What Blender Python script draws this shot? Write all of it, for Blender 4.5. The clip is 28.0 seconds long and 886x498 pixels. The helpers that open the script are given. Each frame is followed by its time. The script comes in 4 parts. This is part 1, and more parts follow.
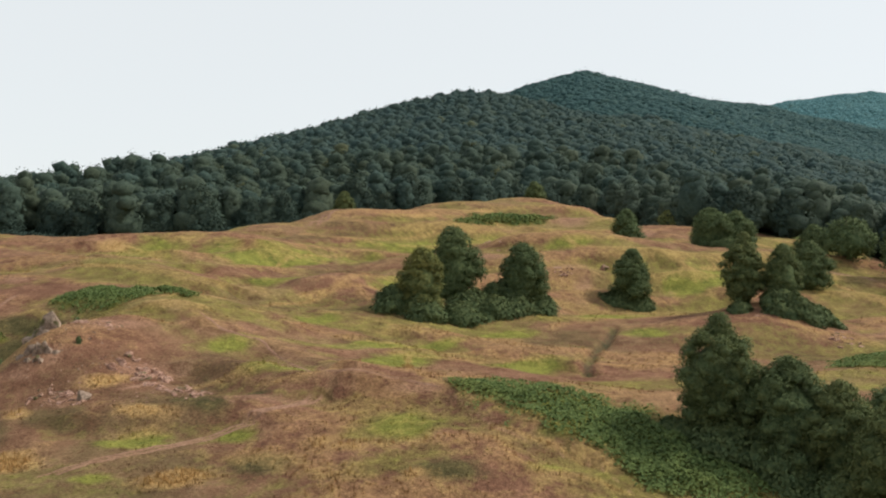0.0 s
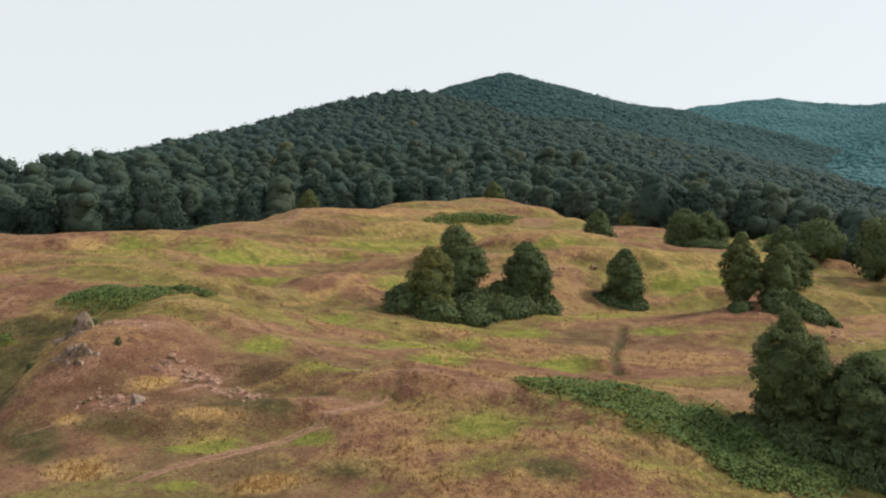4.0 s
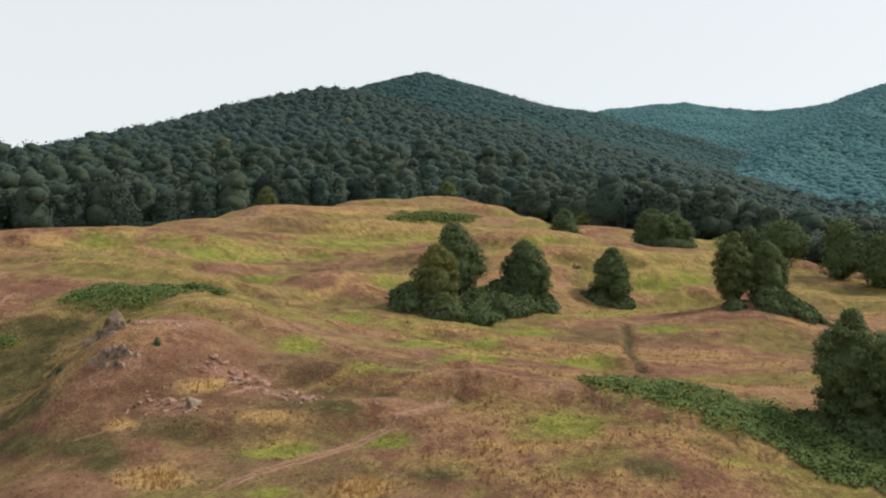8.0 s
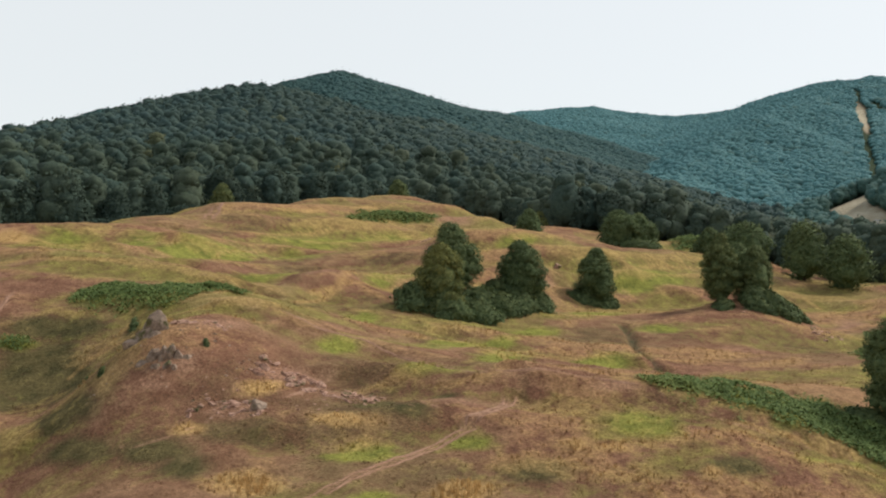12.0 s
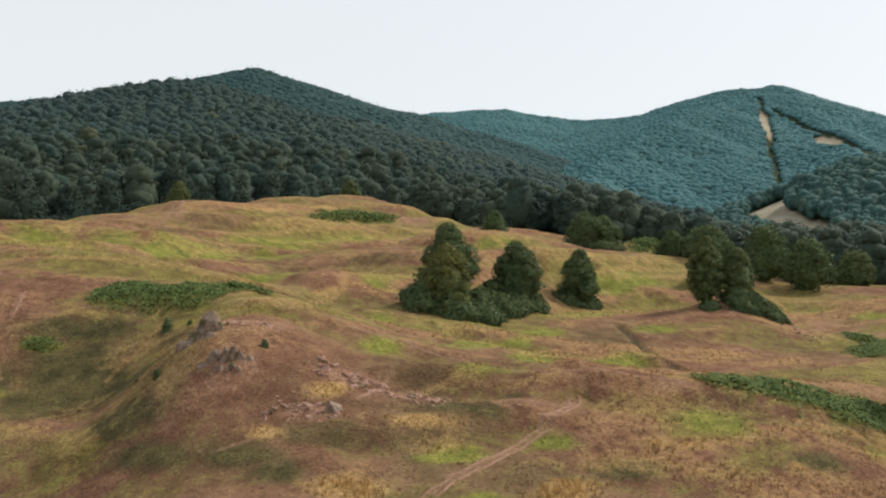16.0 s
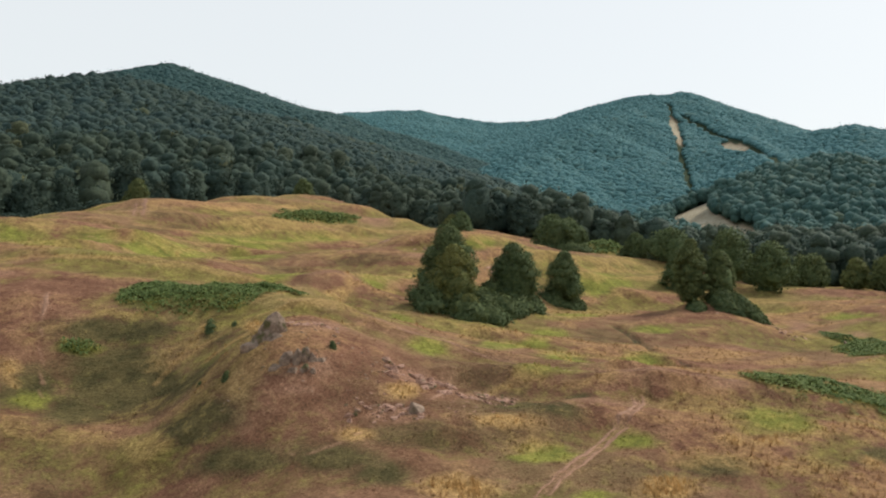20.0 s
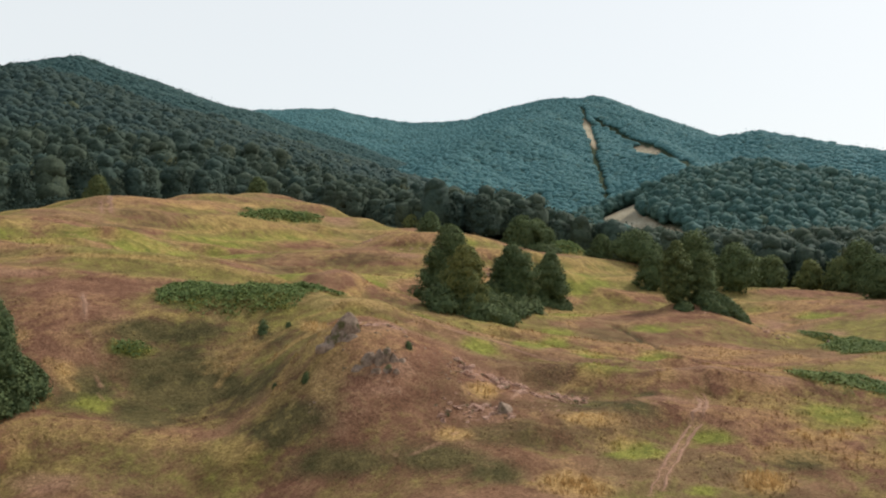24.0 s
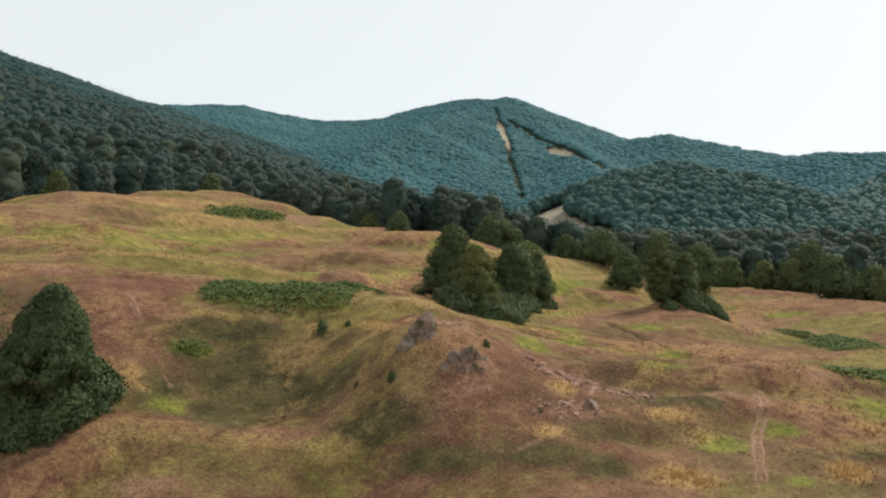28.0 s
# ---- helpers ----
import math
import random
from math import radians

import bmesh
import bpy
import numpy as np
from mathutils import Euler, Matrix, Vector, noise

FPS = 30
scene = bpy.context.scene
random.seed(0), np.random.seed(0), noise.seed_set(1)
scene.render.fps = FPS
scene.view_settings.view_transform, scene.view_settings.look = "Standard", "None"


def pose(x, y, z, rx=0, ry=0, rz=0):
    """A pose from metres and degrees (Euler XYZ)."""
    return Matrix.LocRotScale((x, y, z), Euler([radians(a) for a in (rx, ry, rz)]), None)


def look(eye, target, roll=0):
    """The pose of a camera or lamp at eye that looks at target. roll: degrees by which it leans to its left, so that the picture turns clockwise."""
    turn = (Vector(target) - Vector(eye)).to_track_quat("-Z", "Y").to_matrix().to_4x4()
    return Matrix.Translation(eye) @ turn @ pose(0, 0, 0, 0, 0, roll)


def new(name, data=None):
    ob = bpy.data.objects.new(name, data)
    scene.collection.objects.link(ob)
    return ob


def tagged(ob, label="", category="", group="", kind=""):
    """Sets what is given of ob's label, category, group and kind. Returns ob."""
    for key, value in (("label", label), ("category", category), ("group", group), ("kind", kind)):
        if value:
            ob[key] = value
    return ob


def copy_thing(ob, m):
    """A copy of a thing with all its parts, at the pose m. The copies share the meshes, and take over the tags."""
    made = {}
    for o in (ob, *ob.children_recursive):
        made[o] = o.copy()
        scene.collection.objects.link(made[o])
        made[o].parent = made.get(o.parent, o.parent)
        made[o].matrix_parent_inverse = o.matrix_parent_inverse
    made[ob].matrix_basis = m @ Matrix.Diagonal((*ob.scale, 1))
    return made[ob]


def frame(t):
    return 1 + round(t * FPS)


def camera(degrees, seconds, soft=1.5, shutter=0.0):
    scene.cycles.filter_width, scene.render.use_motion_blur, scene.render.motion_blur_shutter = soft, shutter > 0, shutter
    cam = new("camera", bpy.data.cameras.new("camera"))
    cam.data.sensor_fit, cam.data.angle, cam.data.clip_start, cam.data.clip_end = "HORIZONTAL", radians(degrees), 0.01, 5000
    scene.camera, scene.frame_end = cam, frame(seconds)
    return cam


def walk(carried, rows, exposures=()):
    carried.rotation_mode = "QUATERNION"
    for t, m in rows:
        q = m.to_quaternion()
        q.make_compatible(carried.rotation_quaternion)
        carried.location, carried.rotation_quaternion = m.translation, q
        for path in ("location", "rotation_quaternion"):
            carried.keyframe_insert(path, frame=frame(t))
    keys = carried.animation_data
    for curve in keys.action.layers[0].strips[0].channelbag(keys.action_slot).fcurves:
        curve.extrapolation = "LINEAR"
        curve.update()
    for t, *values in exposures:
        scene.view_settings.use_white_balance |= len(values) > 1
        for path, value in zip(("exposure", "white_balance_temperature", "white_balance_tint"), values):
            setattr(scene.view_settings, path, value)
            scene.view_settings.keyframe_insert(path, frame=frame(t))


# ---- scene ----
cam = camera(49.0, 28.0, soft=2.1)
# seconds, place in metres, tilt from straight down, lean and heading in degrees
ROWS = [
    (0.0, -0.000, -0.000, 30.003, 93.216, -0.121, 0.000),
    (1.0, -3.495, 0.075, 29.943, 93.249, -0.083, -1.203),
    (2.0, -6.978, 0.406, 29.898, 93.263, -0.047, -2.450),
    (3.0, -10.446, 0.939, 29.864, 93.263, -0.014, -3.733),
    (4.0, -13.899, 1.626, 29.837, 93.255, 0.014, -5.046),
    (5.0, -17.333, 2.429, 29.817, 93.241, 0.037, -6.383),
    (6.0, -20.750, 3.316, 29.800, 93.226, 0.054, -7.736),
    (7.0, -24.148, 4.263, 29.785, 93.212, 0.064, -9.103),
    (8.0, -27.527, 5.252, 29.772, 93.201, 0.069, -10.479),
    (9.0, -30.889, 6.268, 29.760, 93.193, 0.068, -11.859),
    (10.0, -34.235, 7.306, 29.749, 93.189, 0.063, -13.242),
    (11.0, -37.565, 8.360, 29.738, 93.189, 0.053, -14.624),
    (12.0, -40.881, 9.431, 29.729, 93.194, 0.041, -16.004),
    (13.0, -44.185, 10.522, 29.721, 93.202, 0.027, -17.380),
    (14.0, -47.479, 11.639, 29.715, 93.213, 0.013, -18.752),
    (15.0, -50.764, 12.790, 29.711, 93.226, -0.001, -20.119),
    (16.0, -54.041, 13.983, 29.711, 93.239, -0.013, -21.481),
    (17.0, -57.313, 15.229, 29.714, 93.252, -0.023, -22.838),
    (18.0, -60.581, 16.536, 29.720, 93.263, -0.030, -24.192),
    (19.0, -63.845, 17.915, 29.730, 93.272, -0.034, -25.542),
    (20.0, -67.107, 19.372, 29.742, 93.277, -0.033, -26.891),
    (21.0, -70.367, 20.915, 29.757, 93.279, -0.029, -28.240),
    (22.0, -73.625, 22.547, 29.772, 93.277, -0.022, -29.590),
    (23.0, -76.881, 24.269, 29.787, 93.271, -0.013, -30.945),
    (24.0, -80.134, 26.078, 29.798, 93.262, -0.003, -32.305),
    (25.0, -83.382, 27.968, 29.803, 93.250, 0.006, -33.674),
    (26.0, -86.623, 29.926, 29.798, 93.239, 0.010, -35.054),
    (27.0, -89.853, 31.936, 29.779, 93.230, 0.008, -36.447),
    (28.0, -93.069, 33.975, 29.740, 93.227, -0.005, -37.856),
]
walk(cam, [(t, pose(x, y, z, rx, ry, rz)) for t, x, y, z, rx, ry, rz in ROWS])

# ---- world, sun and exposure ----
SUN_FROM = Vector((0.70, 0.10, 0.70)).normalized()
world = bpy.data.worlds.new("hazy_sky")
scene.world = world
world.use_nodes = True
wn, wl = world.node_tree.nodes, world.node_tree.links
wn.clear()
sky = wn.new("ShaderNodeTexSky")
sky.sky_type, sky.sun_disc = "NISHITA", False
sky.sun_elevation = math.asin(SUN_FROM.z)
sky.sun_rotation = math.atan2(SUN_FROM.x, SUN_FROM.y)
sky.air_density, sky.dust_density, sky.ozone_density = 1.0, 2.0, 1.0
blue = wn.new("ShaderNodeBackground")
blue.inputs["Strength"].default_value = 0.03
haze = wn.new("ShaderNodeBackground")
haze.inputs["Strength"].default_value = 0.79
way = wn.new("ShaderNodeTexCoord")
split = wn.new("ShaderNodeSeparateXYZ")
wl.new(way.outputs["Generated"], split.inputs[0])
ramp = wn.new("ShaderNodeValToRGB")  # milky near the horizon, clearer overhead
ramp.color_ramp.interpolation = "EASE"
ramp.color_ramp.elements[0].position, ramp.color_ramp.elements[0].color = 0.30, (0.93, 0.958, 0.945, 1)
ramp.color_ramp.elements[1].position, ramp.color_ramp.elements[1].color = 0.95, (0.46, 0.52, 0.59, 1)
wl.new(split.outputs["Z"], ramp.inputs[0])
wl.new(ramp.outputs[0], haze.inputs["Color"])
both = wn.new("ShaderNodeAddShader")
wout = wn.new("ShaderNodeOutputWorld")
wl.new(sky.outputs["Color"], blue.inputs["Color"])
wl.new(blue.outputs[0], both.inputs[0])
wl.new(haze.outputs[0], both.inputs[1])
wl.new(both.outputs[0], wout.inputs["Surface"])
sun_data = bpy.data.lights.new("sun", "SUN")
sun_data.energy, sun_data.angle, sun_data.color = 3.15, radians(9), (1.0, 0.945, 0.85)
sun = new("sun", sun_data)
sun.matrix_world = look(SUN_FROM * 500, (0, 0, 0))


# ---- materials ----
def material(name, rough=0.9):
    mat = bpy.data.materials.new(name)
    mat.use_nodes = True
    nodes, links = mat.node_tree.nodes, mat.node_tree.links
    bsdf = nodes["Principled BSDF"]
    bsdf.inputs["Roughness"].default_value = rough
    bsdf.inputs["Specular IOR Level"].default_value = 0.15
    return mat, nodes, links, bsdf


def value_noise(nodes, links, scale, detail=4, rough=0.6, vector=None):
    n = nodes.new("ShaderNodeTexNoise")
    n.inputs["Scale"].default_value, n.inputs["Detail"].default_value = scale, detail
    n.inputs["Roughness"].default_value = rough
    if vector is not None:
        links.new(vector, n.inputs["Vector"])
    return n.outputs["Fac"]


def mix(nodes, links, fac, a, b, kind="MIX"):
    m = nodes.new("ShaderNodeMix")
    m.data_type, m.blend_type = "RGBA", kind
    for socket, value in ((m.inputs["Factor"], fac), (m.inputs["A"], a), (m.inputs["B"], b)):
        if isinstance(value, (int, float)):
            socket.default_value = value
        elif isinstance(value, tuple):
            socket.default_value = (*value, 1)
        else:
            links.new(value, socket)
    return m.outputs["Result"]


def spread(nodes, links, fac, low, high, to_low=0.0, to_high=1.0):
    r = nodes.new("ShaderNodeMapRange")
    r.inputs["From Min"].default_value, r.inputs["From Max"].default_value = low, high
    r.inputs["To Min"].default_value, r.inputs["To Max"].default_value = to_low, to_high
    links.new(fac, r.inputs["Value"])
    return r.outputs["Result"]


def attribute(nodes, name):
    a = nodes.new("ShaderNodeAttribute")
    a.attribute_name = name
    return a.outputs["Fac"]


def position(nodes):
    return nodes.new("ShaderNodeNewGeometry").outputs["Position"]


def bumped(nodes, links, bsdf, height, strength, distance):
    b = nodes.new("ShaderNodeBump")
    b.inputs["Strength"].default_value, b.inputs["Distance"].default_value = strength, distance
    links.new(height, b.inputs["Height"])
    links.new(b.outputs["Normal"], bsdf.inputs["Normal"])


def leaf_material(name, dark, light, yellow, grain=2.5, relief=0.5):
    """Foliage: leaves a little different from each other, each crown tinted by its own value."""
    mat, nodes, links, bsdf = material(name, 0.7)
    bsdf.inputs["Specular IOR Level"].default_value = 0.08
    pos = position(nodes)
    fine = value_noise(nodes, links, grain, 5, 0.75, pos)
    part = spread(nodes, links, fine, 0.36, 0.64)
    col = mix(nodes, links, part, dark, light)
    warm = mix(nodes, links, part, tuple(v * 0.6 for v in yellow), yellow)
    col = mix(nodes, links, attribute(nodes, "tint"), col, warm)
    links.new(col, bsdf.inputs["Base Color"])
    bumped(nodes, links, bsdf, fine, 1.0, relief)
    t = nodes.new("ShaderNodeBsdfTranslucent")
    links.new(col, t.inputs["Color"])
    m = nodes.new("ShaderNodeMixShader")
    m.inputs[0].default_value = 0.18
    links.new(bsdf.outputs[0], m.inputs[1])
    links.new(t.outputs[0], m.inputs[2])
    links.new(m.outputs[0], nodes["Material Output"].inputs["Surface"])
    return mat


def ground_material(name, blades=False):
    mat, nodes, links, bsdf = material(name, 0.95)
    bsdf.inputs["Specular IOR Level"].default_value = 0.05
    pos = position(nodes)
    n1 = value_noise(nodes, links, 0.035, 6, 0.62, pos)
    n2 = value_noise(nodes, links, 0.4, 6, 0.7, pos)
    n3 = value_noise(nodes, links, 3.6, 8, 0.82, pos)
    rust = mix(nodes, links, spread(nodes, links, n2, 0.32, 0.68), (0.144, 0.070, 0.043), (0.300, 0.158, 0.096))
    gold = mix(nodes, links, spread(nodes, links, n2, 0.32, 0.68), (0.182, 0.107, 0.055), (0.342, 0.210, 0.116))
    dry = mix(nodes, links, spread(nodes, links, n1, 0.46, 0.66), rust, gold)
    # olive turf, darkened to hold the shade of gully and left-facing slopes
    dark_turf_col = mix(nodes, links, spread(nodes, links, n2, 0.38, 0.62), (0.070, 0.062, 0.027), (0.152, 0.120, 0.052))
    grass = mix(nodes, links, spread(nodes, links, n2, 0.35, 0.65), (0.138, 0.142, 0.034), (0.282, 0.274, 0.062))
    ragged = value_noise(nodes, links, 0.8, 6, 0.7, pos)

    def mask(name):
        a = nodes.new("ShaderNodeMath")
        a.operation = "MULTIPLY_ADD"
        links.new(ragged, a.inputs[0])
        a.inputs[1].default_value = 1.1
        links.new(attribute(nodes, name), a.inputs[2])
        return spread(nodes, links, a.outputs[0], 0.74, 1.46)
    dry = mix(nodes, links, mask("rust"), dry, rust)
    col = mix(nodes, links, mask("turf_shade"), dry, dark_turf_col)
    col = mix(nodes, links, mask("green"), col, grass)
    straw = mix(nodes, links, spread(nodes, links, n3, 0.3, 0.7), (0.37, 0.225, 0.085), (0.54, 0.35, 0.15))
    col = mix(nodes, links, mask("straw"), col, straw)
    soil = mix(nodes, links, spread(nodes, links, n3, 0.3, 0.7), (0.238, 0.121, 0.076), (0.454, 0.270, 0.178))
    col = mix(nodes, links, mask("soil"), col, soil)
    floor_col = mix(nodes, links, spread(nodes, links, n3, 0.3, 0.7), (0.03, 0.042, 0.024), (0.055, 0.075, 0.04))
    col = mix(nodes, links, mask("dark_floor"), col, floor_col)
    sand = mix(nodes, links, spread(nodes, links, value_noise(nodes, links, 0.08, 5, 0.7, pos), 0.35, 0.65), (0.300, 0.250, 0.165), (0.470, 0.410, 0.300))
    col = mix(nodes, links, attribute(nodes, "sand"), col, sand)
    speck = spread(nodes, links, n3, 0.34, 0.66, 0.52, 1.48)
    col = mix(nodes, links, 1.0, col, speck, "MULTIPLY")
    links.new(col, bsdf.inputs["Base Color"])
    if blades:
        t = nodes.new("ShaderNodeBsdfTranslucent")
        links.new(col, t.inputs["Color"])
        m = nodes.new("ShaderNodeMixShader")
        m.inputs[0].default_value = 0.5
        links.new(bsdf.outputs[0], m.inputs[1])
        links.new(t.outputs[0], m.inputs[2])
        links.new(m.outputs[0], nodes["Material Output"].inputs["Surface"])
    else:
        tufts = mix(nodes, links, 0.2, n2, n3)
        bumped(nodes, links, bsdf, tufts, 0.9, 0.8)
    return mat


GROUND = ground_material("dry_meadow")
GRASS = ground_material("dry_grass_blades", True)
LEAF_NEAR = leaf_material("broad_leaves", (0.054, 0.092, 0.045), (0.160, 0.208, 0.090), (0.300, 0.285, 0.085), 1.6, 0.25)
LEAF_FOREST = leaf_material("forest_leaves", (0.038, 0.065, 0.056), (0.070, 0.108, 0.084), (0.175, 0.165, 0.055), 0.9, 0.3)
# first hill: leaf colour blued and evened a little, with thin haze in it
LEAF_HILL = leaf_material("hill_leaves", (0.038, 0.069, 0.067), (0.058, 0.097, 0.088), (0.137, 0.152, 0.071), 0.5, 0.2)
# the teal of slope, peak and far leaves is distance haze put into the colour
LEAF_SLOPE_HAZED = leaf_material("hazed_slope_leaves", (0.054, 0.118, 0.112), (0.094, 0.178, 0.154), (0.160, 0.190, 0.100), 0.5, 0.3)
LEAF_PEAK_HAZED = leaf_material("hazed_peak_leaves", (0.036, 0.082, 0.084), (0.066, 0.130, 0.124), (0.100, 0.160, 0.120), 0.3, 0.5)
LEAF_FAR_HAZED = leaf_material("hazed_far_leaves", (0.088, 0.210, 0.226), (0.146, 0.298, 0.300), (0.130, 0.220, 0.180), 0.3, 0.5)
FERN_LEAF = leaf_material("bracken_leaves", (0.078, 0.122, 0.042), (0.188, 0.242, 0.076), (0.290, 0.290, 0.074), 2.0, 0.1)
bark_mat, _n, _l, _b = material("bark", 0.9)
_l.new(mix(_n, _l, value_noise(_n, _l, 6.0, 6, 0.7), (0.06, 0.045, 0.032), (0.16, 0.125, 0.095)), _b.inputs["Base Color"])

PATH_SOIL, _n, _l, _b = material("path_soil", 0.95)
_l.new(mix(_n, _l, spread(_n, _l, value_noise(_n, _l, 1.4, 8, 0.75, position(_n)), 0.3, 0.7), (0.190, 0.098, 0.060), (0.430, 0.260, 0.175)), _b.inputs["Base Color"])


def rock_material(name, dark, light):
    mat, nodes, links, bsdf = material(name, 0.9)
    pos = position(nodes)
    n = value_noise(nodes, links, 1.6, 8, 0.7, pos)
    col = mix(nodes, links, spread(nodes, links, n, 0.3, 0.7), dark, light)
    col = mix(nodes, links, spread(nodes, links, value_noise(nodes, links, 0.9, 4, 0.6, pos), 0.55, 0.65), col, (0.12, 0.11, 0.05))
    links.new(col, bsdf.inputs["Base Color"])
    bumped(nodes, links, bsdf, n, 1.0, 0.3)
    return mat


RED_ROCK = rock_material("red_rock", (0.220, 0.115, 0.080), (0.600, 0.380, 0.280))
GREY_ROCK = rock_material("grey_rock", (0.120, 0.086, 0.064), (0.470, 0.350, 0.262))
STEEL, _n, _l, _b = material("galvanised_steel", 0.5)
_b.inputs["Metallic"].default_value = 0.7
_l.new(mix(_n, _l, value_noise(_n, _l, 3.0), (0.32, 0.34, 0.35), (0.5, 0.52, 0.53)), _b.inputs["Base Color"])

# ---- lie of the land ----
# rolling meadow: place, radius and height of each swell in metres
SWELLS_A = [(-40, 100, 10, 3.1), (-33, 90, 10, -0.7), (-56, 108, 10, 2.0), (-36, 120, 10, 3.1), (-57, 126, 10, -0.5), (-14, 88, 10, 1.1), (-15, 103, 10, 0.4), (2, 92, 10, 2.5), (20, 84, 10, 2.1), (20, 127, 10, 1.0), (38, 142, 10, 4.8), (57, 148, 10, 1.4), (57, 126, 10, 0.1), (-4, 139, 10, 0.6), (-12, 152, 10, 3.6), (12, 150, 10, 2.2), (33, 165, 10, -2.6), (-34, 78, 10, 0.6), (-55, 148, 24, 4.1), (-30, 160, 24, 3.7)]
SWELLS_B = [(-9, 188, 24, -1.9), (-30, 200, 24, 6.5), (-62, 200, 24, 0.3), (25, 190, 24, 16.3), (66, 198, 24, 6.7), (-28, 246, 24, -2.1), (20, 285, 24, 5.1), (40, 210, 24, -3.8), (65, 214, 24, 1.7), (110, 168, 24, 3.3), (0, 230, 24, -3.0), (-75, 85, 24, -22.0), (-10, 62, 24, 0.4), (45, 105, 24, 4.7), (85, 130, 24, 9.0), (-85, 130, 24, -4.6), (60, 175, 24, 1.7), (-85, 240, 22, -3.9), (-55, 228, 20, 5.8), (-27, 253, 16, 10.5)]
SWELLS_C = [(0, 270, 12, 3.8), (21, 290, 11, 1.5), (38, 296, 11, -0.6), (54, 298, 12, 2.0), (2, 298, 11, -2.3), (66, 282, 13, -12.3), (-14, 268, 12, -0.0), (-6, 318, 24, 9.0), (30, 318, 20, 1.3), (-130, 240, 26, 3.2), (-100, 210, 24, 3.4), (190, 234, 40, 0.4), (150, 260, 45, -25.5), (-20, 40, 30, -6.5), (-60, 68, 16, 6.5), (250, 300, 50, 20.5), (30, 62, 22, -2.8), (-53, 110, 8, -4.1), (-42, 103, 6, 4.5), (50, 149, 7, 3.8)]
SWELLS_D = [(118, 175, 20, 1.5), (95, 145, 20, 0.3), (2, 156, 9, 0.0), (-47, 111, 8, -1.7), (-140, -20, 75, -12.3), (-140, 80, 75, 13.3), (-140, 180, 75, 10.9), (-140, 290, 75, 31.2), (-40, -20, 75, -5.3), (-40, 80, 75, 16.3), (-40, 180, 75, 8.0), (-40, 290, 75, 12.4), (60, -20, 75, -7.0), (60, 80, 75, 7.7), (60, 180, 75, -15.3), (60, 290, 75, 42.3), (160, -20, 75, 3.1), (160, 80, 75, 9.6), (160, 180, 75, 17.7), (160, 290, 75, 34.6)]
SWELLS_E = [(-12, 89, 7, 0.5), (-24, 82, 7, -0.7), (21, 137, 10, 0.5), (21, 123, 10, -0.5), (-28, 245, 16, -0.7), (-57, 128, 10, 0.6), (-25, 93, 7, -0.3), (-35, 89, 7, 0.4), (-24, 107, 7, 0.4), (-21, 148, 10, -1.1), (-48, 106, 7, -0.4), (-9, 81, 7, -0.7), (58, 139, 16, -1.4), (-16, 90, 7, 0.3), (3, 124, 10, 0.5), (4, 79, 7, 1.0), (-3, 71, 7, 0.9), (-18, 80, 7, -0.4), (-69, 189, 16, -0.3), (-39, 184, 16, -1.4), (20, 128, 10, -0.5)]
SWELLS_F = [(-56, 127, 10, 0.5), (-53, 118, 10, 0.7), (-62, 105, 7, 3.0), (-51, 106, 7, -0.3), (-47, 109, 7, 0.3), (-46, 94, 7, -0.3), (-15, 198, 16, -0.3), (-44, 190, 16, -0.4), (75, 147, 16, -1.1), (22, 137, 10, 0.5), (-10, 84, 7, -0.3), (-4, 74, 7, 0.5), (7, 129, 10, 0.5), (-13, 240, 16, 2.2), (-27, 246, 16, -0.6), (21, 153, 10, 0.3), (-21, 120, 10, 0.4), (12, 137, 10, 0.5), (-3, 83, 7, -0.3), (4, 242, 16, 3.0), (8, 191, 16, 2.5)]
SWELLS = SWELLS_A + SWELLS_B + SWELLS_C + SWELLS_D + SWELLS_E + SWELLS_F
# forested hills: slope of the flanks, then the crest line
NEAR_HILL = (0.34, [(-182, 334, 53), (-161, 355, 61), (-119, 382, 71), (-87, 421, 79), (-79, 473, 93), (-60, 557, 120), (-31, 619, 141), (-9, 640, 151), (14, 660, 162), (30, 675, 164), (47, 688, 158), (100, 717, 158), (135, 719, 159), (204, 708, 145), (240, 683, 132), (260, 629, 114), (270, 567, 92), (262, 502, 75)])
PEAK = (0.42, [(-282, 1443, 236), (-187, 1506, 280), (-113, 1511, 311), (-59, 1512, 317), (-28, 1512, 315), (126, 1502, 343), (160, 1498, 358), (193, 1493, 373), (223, 1487, 383), (244, 1483, 377), (307, 1521, 365), (408, 1545, 350), (532, 1610, 350), (624, 1573, 325)])
FAR_RIDGE = (0.35, [(747, 2488, 468), (832, 2458, 512), (882, 2439, 537), (1044, 2371, 544), (1129, 2272, 515), (1195, 2179, 495), (1262, 2020, 482), (1263, 1837, 476)])
SKI_MOUNTAIN = (0.45, [(1207, 1937, 457), (1234, 1797, 469), (1219, 1658, 464), (1240, 1577, 452), (1245, 1533, 449), (1258, 1508, 434), (1266, 1448, 400), (1265, 1309, 346), (1164, 1178, 307), (1149, 1043, 296), (1162, 944, 270), (1175, 836, 240), (1193, 703, 227), (1210, 545, 203)])
SPUR = (0.5, [(1144, 1487, 420), (1026, 1427, 380), (859, 1327, 318), (695, 1219, 244), (583, 1123, 193)])
SPUR_RIGHT = (0.48, [(1232, 1518, 443), (1108, 1253, 319), (1004, 1076, 257), (808, 847, 187)])
